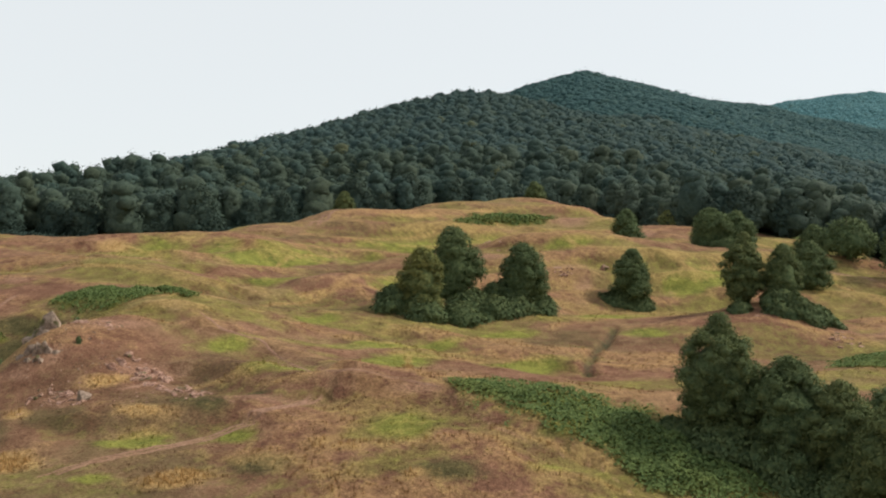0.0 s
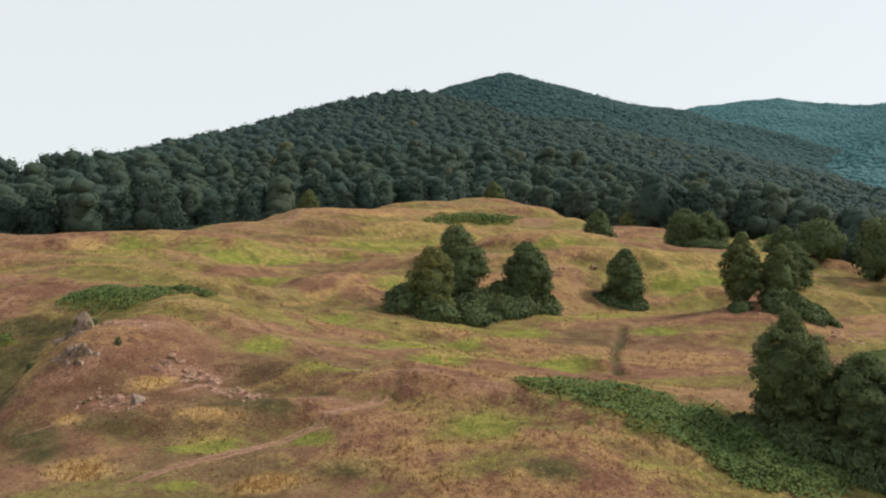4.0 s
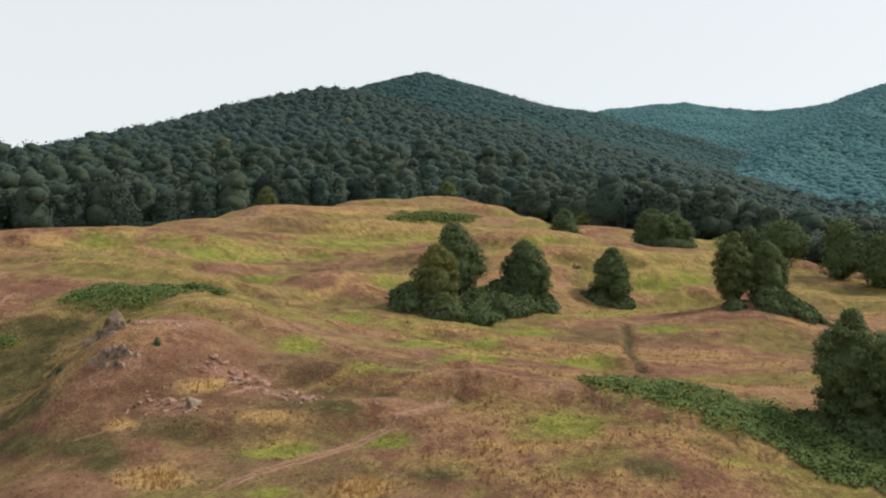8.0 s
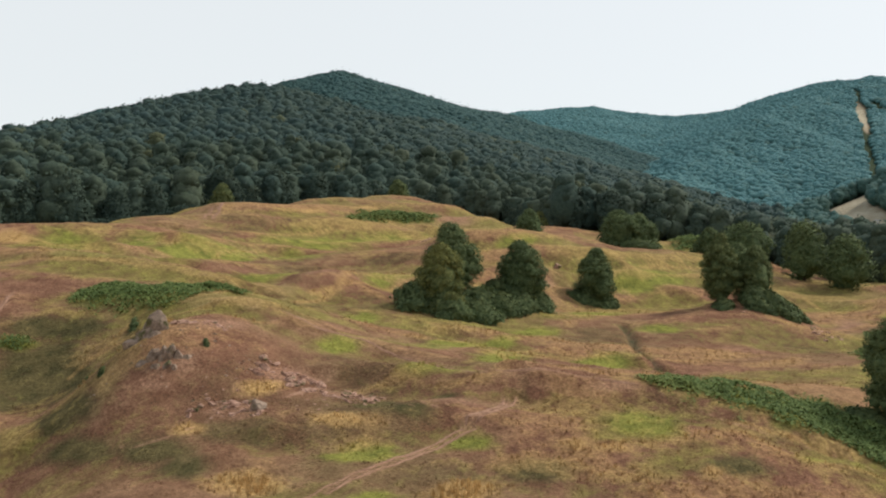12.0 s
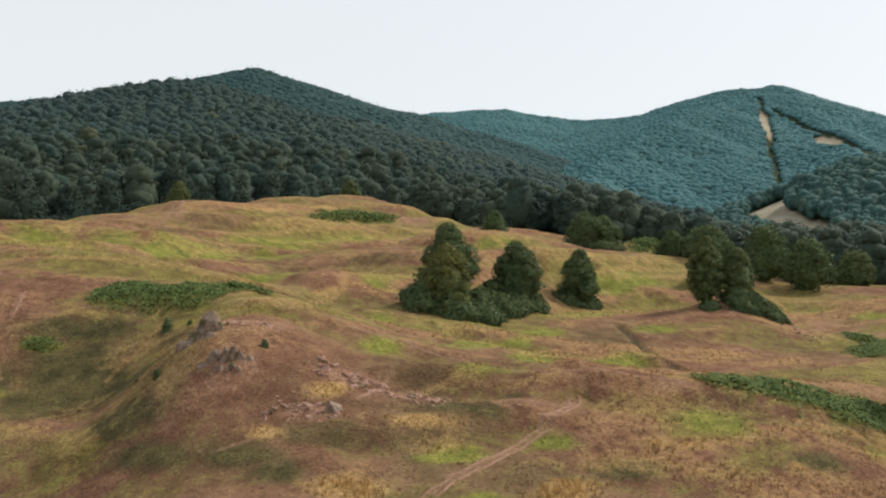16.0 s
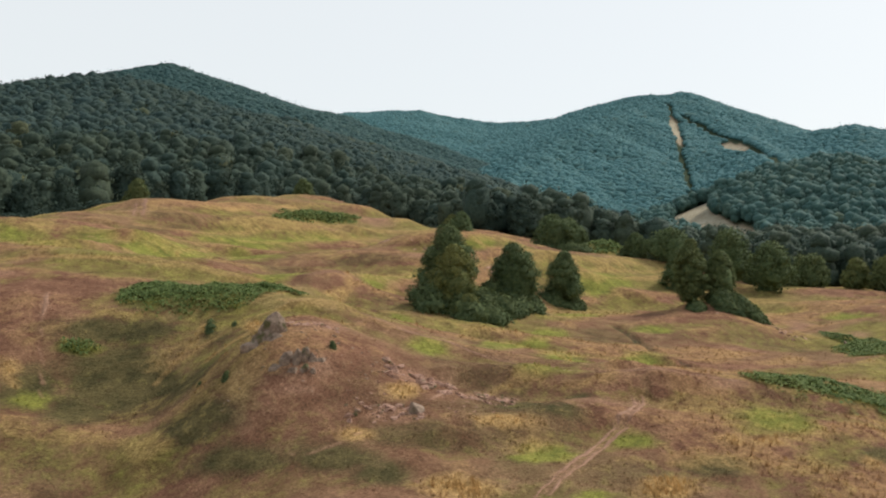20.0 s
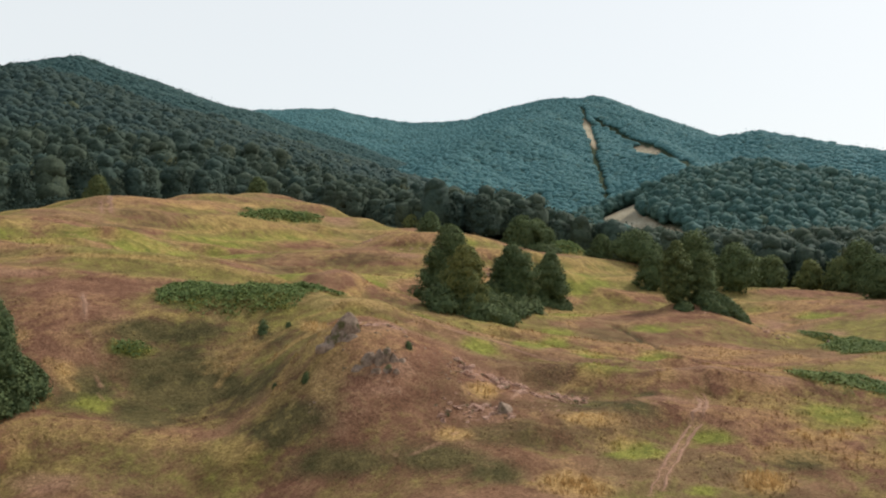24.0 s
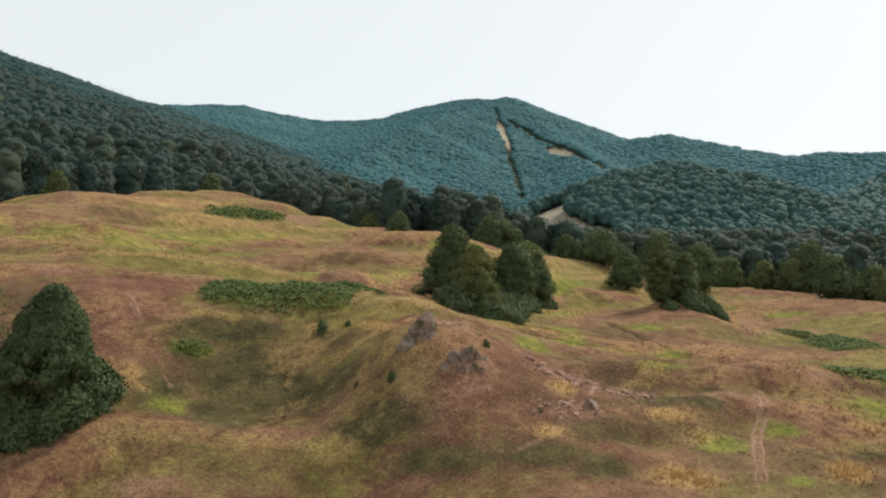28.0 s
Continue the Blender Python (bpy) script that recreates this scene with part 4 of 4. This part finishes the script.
for x, y in [(113, 240), (120, 226), (122, 212), (128, 200), (133, 190), (139, 180), (145, 168), (150, 158), (104, 253), (90, 257), (78, 258), (70, 264), (62, 290), (55, 312), (34, 316), (22, 314), (2, 300), (-8, 294), (-18, 287), (-26, 281),
             (-45, 267), (-54, 260), (-63, 254), (-81, 247), (-90, 246), (-99, 245), (-108, 244), (-117, 244), (-126, 243), (-135, 243), (129, 166), (128, 146), (134, 140), (100, 190), (116, 188)]:
    px, py = x + edge_rng.uniform(-2, 2), y + edge_rng.uniform(-1.5, 2.5)
    m = pose(px, py, float(height(px, py)) - 0.2, 0, 0, edge_rng.uniform(0, 360))
    pick = int(edge_rng.integers(12))
    tree = copy_thing(edge_dark[pick % 4] if y > 240 else edge_kinds[pick % 8], m)
    tree.scale = [edge_rng.uniform(0.85, 1.15)] * 3


# ---- woods ----
def visible(x, y, tall):
    """Which places can be seen over the land in front of them from the flight's middle."""
    ok = np.ones(len(x), bool)
    ex, ey, ez = -45.0, 8.0, 30.0
    top = (height(x, y) + tall - ez) / np.hypot(x - ex, y - ey)
    for f in np.linspace(0.15, 0.97, 26):
        px, py = ex + (x - ex) * f, ey + (y - ey) * f
        line = (land(px, py) + 7 * forest_mask(px, py) - ez) / np.hypot(px - ex, py - ey)
        ok &= top > line - 0.012
    return ok


def woods(name, r0, r1, gap, level, clumps, sprays, size, tall, wide, core, mat, label, seed, vary, own=None, others=None):
    """Crowns packed side by side, each a clumped dome with leaf sprays standing out of it."""
    rng = np.random.default_rng(seed)
    xs, ys = np.meshgrid(np.arange(-1700, 2700, gap), np.arange(60, 2900, gap))
    x = xs.ravel() + rng.uniform(-0.48, 0.48, xs.size) * gap
    y = ys.ravel() + rng.uniform(-0.48, 0.48, xs.size) * gap
    r, a = np.hypot(x + 45, y), np.degrees(np.arctan2(x + 45, y))
    keep = (r > r0) & (r < r1) & (a > -34) & (a < 72)
    x, y = x[keep], y[keep]
    keep = (forest_mask(x, y) > 0.5) & (cleared(x, y) < 0.5)
    x, y = x[keep], y[keep]
    if own or others:  # the side of one hill, or all but that
        rest = np.max([crest(x, y, *ridge) for ridge in RIDGES if ridge is not (own or others)], axis=0)
        keep = (crest(x, y, *(own or others)) > rest) == bool(own)
        x, y = x[keep], y[keep]
    keep = visible(x, y, tall)
    x, y = x[keep], y[keep]
    z = height(x, y)
    n, kinds = len(x), 8
    scale = tall * np.clip(rng.normal(0.97, vary, n), 0.6, 1.3)
    stand = rough2(x, y, 60, seed + 5, 2) - 0.5
    tone = np.clip(rng.normal(0.10, 0.07, n) + stand * 0.2 + np.where(rng.uniform(size=n) < 0.02, 0.45, 0), 0, 1)
    cos, faces, tints, leaf, leaf_n, leaf_t, base = [], [], [], [], [], [], 0
    for k in range(kinds):
        mine = np.nonzero(np.arange(n) % kinds == k)[0]
        turn = rng.uniform(0, 6.283, len(mine))
        c, s = np.cos(turn)[:, None], np.sin(turn)[:, None]
        sc = scale[mine][:, None]
        broad = sc * rng.uniform(0.9, 1.15, (len(mine), 1))

        def placed(p):
            px, py = (p[None, :, 0] * c - p[None, :, 1] * s) * broad, (p[None, :, 0] * s + p[None, :, 1] * c) * broad
            return np.stack([px + x[mine][:, None], py + y[mine][:, None], p[None, :, 2] * sc + z[mine][:, None]], -1).reshape(-1, 3)

        p, f = crown_shape(seed * 50 + k, level, 1.0, wide / tall, clumps, 0.02, core)
        cos.append(placed(p))
        faces.append((f[None] + base + np.arange(len(mine))[:, None, None] * len(p)).reshape(-1, 3))
        base += len(p) * len(mine)
        tints.append(np.repeat(tone[mine], len(p)))
        if sprays:
            p, d = crown_points(np.random.default_rng(k), sprays, seed * 50 + k, 1.0, wide / tall, clumps, 0.02)
            high = p[:, 2] > 0.2
            p, d = p[high], d[high]
            dx, dy = d[None, :, 0] * c - d[None, :, 1] * s, d[None, :, 0] * s + d[None, :, 1] * c
            outs = np.stack([dx, dy, np.broadcast_to(d[None, :, 2], dx.shape)], -1).reshape(-1, 3)
            lc, _, ln = leaf_cards(rng, placed(p), outs, size, 0.5)
            leaf.append(lc)
            leaf_n.append(ln)
            leaf_t.append(np.repeat(tone[mine], len(p) * 4))
    ob = mesh_object(name, np.concatenate(cos), np.concatenate(faces), mat, None, True, {"tint": np.concatenate(tints)})
    tagged(ob, label, "woods", kind="stuff")
    if sprays:
        co = np.concatenate(leaf)
        ob = mesh_object("leaf_sprays", co, np.arange(len(co)).reshape(-1, 4)[:, ::-1], mat, ob, True, {"tint": np.concatenate(leaf_t)}, normals=np.concatenate(leaf_n))
        tagged(ob, kind="stuff")


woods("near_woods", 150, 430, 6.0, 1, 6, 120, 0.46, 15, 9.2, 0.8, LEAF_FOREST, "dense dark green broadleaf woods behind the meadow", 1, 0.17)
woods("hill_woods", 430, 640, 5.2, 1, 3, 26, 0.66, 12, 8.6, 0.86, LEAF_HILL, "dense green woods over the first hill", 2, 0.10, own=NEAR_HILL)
woods("slope_woods", 430, 640, 4.9, 1, 3, 30, 0.58, 11, 7.8, 0.84, LEAF_SLOPE_HAZED, "dense woods on the slope beyond the valley, haze tint in the leaf colour", 5, 0.11, others=NEAR_HILL)
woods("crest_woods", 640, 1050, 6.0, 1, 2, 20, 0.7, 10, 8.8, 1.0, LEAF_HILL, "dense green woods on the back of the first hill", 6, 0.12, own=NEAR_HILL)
woods("back_woods", 640, 1050, 5.8, 1, 2, 18, 0.7, 10, 8.6, 1.0, LEAF_SLOPE_HAZED, "dense woods over the rounded hills, haze tint in the leaf colour", 4, 0.12, others=NEAR_HILL)
woods("peak_woods", 1050, 3000, 6.4, 1, 1, 2, 0.9, 8, 13.0, 1.0, LEAF_PEAK_HAZED, "woods on the pointed peak, blue-green from haze put into the leaf colour", 3, 0.12, own=PEAK)
woods("far_woods", 1050, 3000, 6.4, 1, 1, 2, 0.9, 8, 13.0, 1.0, LEAF_FAR_HAZED, "woods on the distant mountains, teal from haze put into the leaf colour", 7, 0.12, others=PEAK)


# ---- undergrowth ----
def scatter(rng, n, r0, r1, az0=-32, az1=70):
    """Random places in the sector of ground that is seen, thinning out with distance."""
    r = r0 * (r1 / r0) ** rng.uniform(size=n)
    a = np.radians(rng.uniform(az0, az1, n))
    return -45 + r * np.sin(a), r * np.cos(a)


def bracken():
    rng = np.random.default_rng(9)
    xs, ys = [], []
    for cx, cy, ax, ay, bx, by in FERN:
        area = abs(ax * by - ay * bx) * 4 * 1.7
        n = int(area * (60 if cy < 150 else 22))
        u, v = rng.uniform(-1.3, 1.3, (2, n))
        xs.append(cx + u * ax + v * bx)
        ys.append(cy + u * ay + v * by)
    x, y = np.concatenate(xs), np.concatenate(ys)
    inside = most(x, y, FERN)
    keep = inside > rng.uniform(0.3, 0.8, len(x))
    x, y = x[keep], y[keep]
    lump = rough2(x, y, 1.5, 15, 2)
    z = height(x, y) + (0.25 + 0.75 * lump) * rng.uniform(0.75, 1.1, len(x)) * inside[keep]
    d = np.stack([rng.normal(0, 0.2, len(x)), rng.normal(0, 0.2, len(x)) - 0.25, np.ones(len(x))], -1)
    near = np.where(y < 150, 0.15, 0.3)[:, None]
    co, faces, ln = leaf_cards(rng, np.stack([x, y, z], -1), d, near)
    tint = np.clip((rough2(x, y, 5, 19, 3) - 0.5) * 1.4, 0, 0.5)
    ob = mesh_object("bracken", co, faces, FERN_LEAF, None, True, {"tint": np.repeat(tint, 4)}, normals=ln)
    tagged(ob, "patches of dense green bracken fern on the meadow", "fern", kind="stuff")


def grass():
    rng = np.random.default_rng(10)
    x, y = scatter(rng, 150000, 62, 230)
    keep = (forest_mask(x, y) < 0.2) & (most(x, y, FERN) < 0.3)
    x, y = x[keep], y[keep]
    v = ground_values(x, y)
    keep = rng.uniform(size=len(x)) < np.clip(0.13 + 1.1 * np.clip(v["straw"] - 0.3, 0, 1) + 0.06 * v["green"] - v["soil"], 0, 1)
    x, y = x[keep], y[keep]
    v = {k: w[keep] for k, w in v.items()}
    tall = (0.10 + 0.4 * v["straw"] + 0.06 * v["green"]) * rng.uniform(0.6, 1.5, len(x))
    z = height(x, y) - 0.03
    cos = []
    for k in range(4):
        a = rng.uniform(0, 6.283, len(x))
        lean = rng.uniform(0.1, 0.6, len(x)) * tall
        wide = 0.02 + 0.04 * rng.uniform(size=len(x))
        ca, sa = np.cos(a), np.sin(a)
        ox, oy = rng.uniform(-0.15, 0.15, (2, len(x)))
        base = np.stack([x + ox, y + oy, z], -1)
        side = np.stack([-sa * wide, ca * wide, 0 * x], -1)
        tip = base + np.stack([ca * lean, sa * lean, tall], -1)
        cos.append(np.stack([base - side, base + side, tip], 1))
    co = np.stack(cos, 1).reshape(-1, 3)
    ob = mesh_object("grass_tufts", co, np.arange(len(co)).reshape(-1, 3), GRASS, values={k: np.repeat(w, 12) for k, w in v.items()})
    tagged(ob, "tufts of dry brown and straw-coloured meadow grass", "grass", kind="stuff")


def wood_foot():
    """Low growth along the foot of the woods."""
    rng = np.random.default_rng(12)
    ex, ey = zip(*WOOD_EDGE)
    x = rng.uniform(-135, 60, 1400)
    y = np.interp(x, ex, ey) + rng.uniform(-7, 4, len(x))
    size = rng.uniform(0.7, 2.2, len(x))
    p, d = crown_points(np.random.default_rng(13), 30, 14, 1.0, 1.6, 8)
    c = p[None] * size[:, None, None] + np.stack([x, y, height(x, y)], -1)[:, None]
    co, faces, ln = leaf_cards(rng, c.reshape(-1, 3), np.tile(d, (len(x), 1)), 0.28)
    ob = mesh_object("undergrowth", co, faces, LEAF_FOREST, None, True, {"tint": np.full(len(co), 0.03)}, normals=ln)
    tagged(ob, "dark scrub along the foot of the woods", "scrub", kind="stuff")


bracken()
grass()
wood_foot()


# ---- worn paths ----
def worn_path(seed, half, way):
    """A narrow strip of bare soil with ragged sides, trodden into the turf."""
    rng = np.random.default_rng(seed)
    pts = [np.array(p, float) for p in way]
    line = []
    for a, b in zip(pts, pts[1:]):
        n = max(2, int(np.linalg.norm(b - a) / 0.3))
        line += [a + (b - a) * k / n for k in range(n)]
    line = np.array(line + [pts[-1]])
    for _ in range(6):  # round off the corners
        line[1:-1] = (line[:-2] + 2 * line[1:-1] + line[2:]) / 4
    along = np.gradient(line, axis=0)
    side = np.stack([-along[:, 1], along[:, 0]], -1) / (np.linalg.norm(along, axis=1)[:, None] + 1e-9)
    n = len(line)
    wob = (value2(np.arange(n), np.zeros(n), 5, seed) - 0.5) * half * 1.2
    wide = half * (0.35 + 1.3 * value2(np.arange(n), np.zeros(n), 4, seed + 1)) * np.clip(np.minimum(np.arange(n), np.arange(n)[::-1]) / 4, 0.1, 1) * np.linspace(1, 0.4, n)
    rows = []
    for f in (-1.0, -0.4, 0.4, 1.0):
        p = line + side * (wob + f * wide * rng.uniform(0.75, 1.25, n))[:, None]
        rows.append(np.column_stack([p, height(p[:, 0], p[:, 1]) + (0.05 if abs(f) < 1 else -0.02)]))
    co = np.stack(rows, 1).reshape(-1, 3)
    faces = [(4 * i + k, 4 * i + k + 1, 4 * i + k + 5, 4 * i + k + 4) for i in range(n - 1) for k in range(3)]
    ob = mesh_object("footpath", co, faces, PATH_SOIL, smooth=True)
    tagged(ob, "narrow worn path of pale reddish soil in the turf", "path", kind="structure")


for k, (half, way) in enumerate(TRACKS):
    if half > 0.16:
        worn_path(600 + k, half, way)


# ---- stones ----
def stone_mesh(rng, sx, sy, sz, corners=12, taper=0.0):
    """A broken block with flat faces and slightly worn edges."""
    bm = bmesh.new()
    for k in range(corners):
        v = Vector(rng.normal(0, 1, 3)).normalized()
        m = max(abs(v.x), abs(v.y), abs(v.z)) ** 0.6 / (1 - taper * max(v.z, 0))
        bm.verts.new((v.x / m * sx * rng.uniform(0.75, 1.05), v.y / m * sy * rng.uniform(0.75, 1.05), v.z / m / (1 - taper * max(v.z, 0)) * sz * rng.uniform(0.75, 1.05)))
    hull = bmesh.ops.convex_hull(bm, input=bm.verts)
    bmesh.ops.delete(bm, geom=list({g for g in hull["geom_interior"] + hull["geom_unused"] if isinstance(g, bmesh.types.BMVert)}), context="VERTS")
    bmesh.ops.bevel(bm, geom=bm.edges[:], offset=min(sx, sy, sz) * 0.07, segments=1, affect="EDGES")
    me = bpy.data.meshes.new("stone")
    bm.to_mesh(me)
    bm.free()
    return me


stone_rng = np.random.default_rng(5)


def outcrop(x, y, count, spread_x, spread_y, size, turn, label, mat):
    """Stones that break out of the turf together."""
    thing = new("rock_outcrop")
    z0 = float(height(x, y))
    thing.matrix_basis = pose(x, y, z0)
    tagged(thing, label, "rock", "rock outcrops on the slope")
    shapes = [stone_mesh(stone_rng, 1, stone_rng.uniform(0.55, 0.9), stone_rng.uniform(0.35, 0.65)) for _ in range(min(count, 6))]
    for me in shapes:
        me.materials.append(mat)
    c, s = math.cos(radians(turn)), math.sin(radians(turn))
    for k in range(count):
        u, v = stone_rng.uniform(-1, 1) * spread_x, stone_rng.uniform(-1, 1) * spread_y
        dx, dy = u * c - v * s, u * s + v * c
        q = size * stone_rng.uniform(0.35, 1.15)
        stone = new("stone", shapes[k % len(shapes)])
        stone.parent = thing
        stone.matrix_basis = pose(dx, dy, float(height(x + dx, y + dy)) - z0 - 0.22 * q, stone_rng.uniform(-25, 25), stone_rng.uniform(-25, 25), turn + stone_rng.uniform(-40, 40)) @ Matrix.Scale(q, 4)


def crag(x, y, slabs, label, mat, seed, taper):
    """Slabs of rock that stand out of a slope; each: along, across, up, half sizes, tilts and turn."""
    rng = np.random.default_rng(seed)
    thing = new("crag")
    z0 = float(height(x, y))
    thing.matrix_basis = pose(x, y, z0)
    tagged(thing, label, "rock", "crags of the knoll")
    for dx, dy, up, sx, sy, sz, rx, ry, rz in slabs:
        me = stone_mesh(rng, sx * 1.15, sy * 1.15, sz * 1.1, 20, taper)
        me.materials.append(mat)
        stone = new("slab", me)
        stone.parent = thing
        stone.matrix_basis = pose(dx, dy, float(height(x + dx, y + dy)) - z0 + up - 0.3, rx, ry, rz)


RED = "reddish weathered rocks breaking out of the turf"
outcrop(-29.5, 97.0, 64, 3.6, 1.6, 0.70, -25, RED, RED_ROCK)
outcrop(-24.6, 94.0, 40, 2.4, 1.5, 0.66, -25, RED, RED_ROCK)
outcrop(-35.6, 91.4, 50, 3.2, 1.3, 0.50, -15, RED, RED_ROCK)
outcrop(-37.4, 104.6, 44, 3.0, 1.2, 0.5, -10, RED, RED_ROCK)
outcrop(-40.0, 99.0, 40, 6.5, 4.0, 0.26, -20, "small brown stones scattered over a knoll", GREY_ROCK)
outcrop(-31.5, 93.6, 36, 7.0, 3.4, 0.24, -20, "small reddish stones scattered on dry turf", RED_ROCK)
outcrop(56.3, 137.5, 24, 2.0, 3.0, 0.55, 10, "reddish stones on an eroded bank", RED_ROCK)
outcrop(46.5, 143.5, 14, 2.4, 1.4, 0.6, 0, "pale stones below the trees of a knoll", RED_ROCK)
outcrop(12.4, 185, 9, 3.4, 2.0, 0.6, 0, "pale stones on the meadow slope", RED_ROCK)
outcrop(20.6, 172, 14, 2.4, 1.4, 0.7, 0, "reddish stones in a bare bank", RED_ROCK)
outcrop(8, 193.5, 5, 1.6, 0.9, 0.6, 0, "pale stones on the meadow slope", RED_ROCK)
outcrop(36, 283, 12, 7, 3.0, 0.7, 0, "pale stones on the side of the crest", RED_ROCK)
crag(-41.6, 103.0, [(0.2, 0.1, 0.55, 1.25, 0.95, 1.65, 6, 10, -25), (-0.75, -0.1, -0.05, 1.15, 0.8, 1.35, 4, 24, -30), (-1.7, -0.3, -0.2, 1.1, 0.7, 0.9, 0, 30, -25), (0.1, -1.0, -0.35, 1.0, 0.7, 0.85, 22, 4, -10),
                    (0.95, -0.1, -0.3, 0.6, 0.6, 0.9, -4, -16, 10), (-0.9, -1.2, -0.4, 0.9, 0.6, 0.6, 24, 10, 0), (1.9, 0.6, -0.3, 0.8, 0.6, 0.6, 0, -18, 30), (2.9, 0.5, -0.4, 0.9, 0.6, 0.6, 8, -8, 5)],
     "pointed grey-brown rock of leaning slabs on a knoll", GREY_ROCK, 21, 0.55)
crag(-40.8, 98.4, [(-0.9, 0.3, -0.1, 0.65, 0.5, 1.15, 14, 8, 0), (-0.2, 0.0, -0.1, 0.6, 0.55, 1.35, 12, 4, 25), (0.5, 0.0, 0.0, 0.55, 0.5, 1.25, 16, -4, 45), (1.2, -0.2, -0.2, 0.6, 0.5, 1.05, 14, -10, 10), (0.2, -0.8, -0.5, 0.5, 0.45, 1.1, 22, 2, 30),
                    (-0.6, -0.7, -0.4, 0.6, 0.45, 0.9, 24, 6, 0), (1.9, -0.3, -0.3, 0.7, 0.5, 0.7, 10, -16, 0), (-1.7, 0.4, -0.3, 0.8, 0.5, 0.6, 6, 16, 0), (1.0, -1.1, -0.4, 0.6, 0.45, 0.8, 26, 0, 40), (0.1, -1.5, -0.5, 0.6, 0.4, 0.6, 28, 4, 15)],
     "pale grey upright ribs of rock on the side of a knoll", GREY_ROCK, 22, 0.2)


def boulder(x, y, size, up, label, mat, turn=0, seed=1, lean=0, sink=0.25):
    rng = np.random.default_rng(seed)
    me = stone_mesh(rng, size, size * 0.75, up)
    me.materials.append(mat)
    ob = new("boulder", me)
    ob.matrix_basis = pose(x, y, float(height(x, y)) + up * (1 - 2 * sink), lean, 0, turn)
    tagged(ob, label, "rock")


boulder(29.5, 177.5, 1.0, 0.8, "pale boulder in the meadow grass", RED_ROCK, 20, 3)
boulder(58.2, 127.2, 0.8, 0.6, "dark lone boulder in the dry grass", GREY_ROCK, 40, 4)
boulder(-33.4, 90.6, 0.9, 0.7, "dark grey boulder on a slope of dry turf", GREY_ROCK, 10, 6)
boulder(-33.0, 125.1, 0.5, 0.35, "pale stone beside bracken", RED_ROCK, 10, 7)


# ---- lift mast ----
def lift_mast(x, y):
    thing = new("lift_mast")
    thing.matrix_basis = pose(x, y, float(height(x, y)), 0, 0, -40)
    tagged(thing, "slim grey steel lift mast beside a cleared strip", "mast")
    co, faces = tube([(0, 0, -0.5), (0, 0, 7)], [0.3, 0.2], 10)
    mesh_object("pole", co, faces, STEEL, thing, smooth=True)
    co, faces = tube([(-1.6, 0, 7), (1.6, 0, 7)], [0.16, 0.16], 8)
    mesh_object("crossarm", co, faces, STEEL, thing, smooth=True)


lift_mast(287, 398)
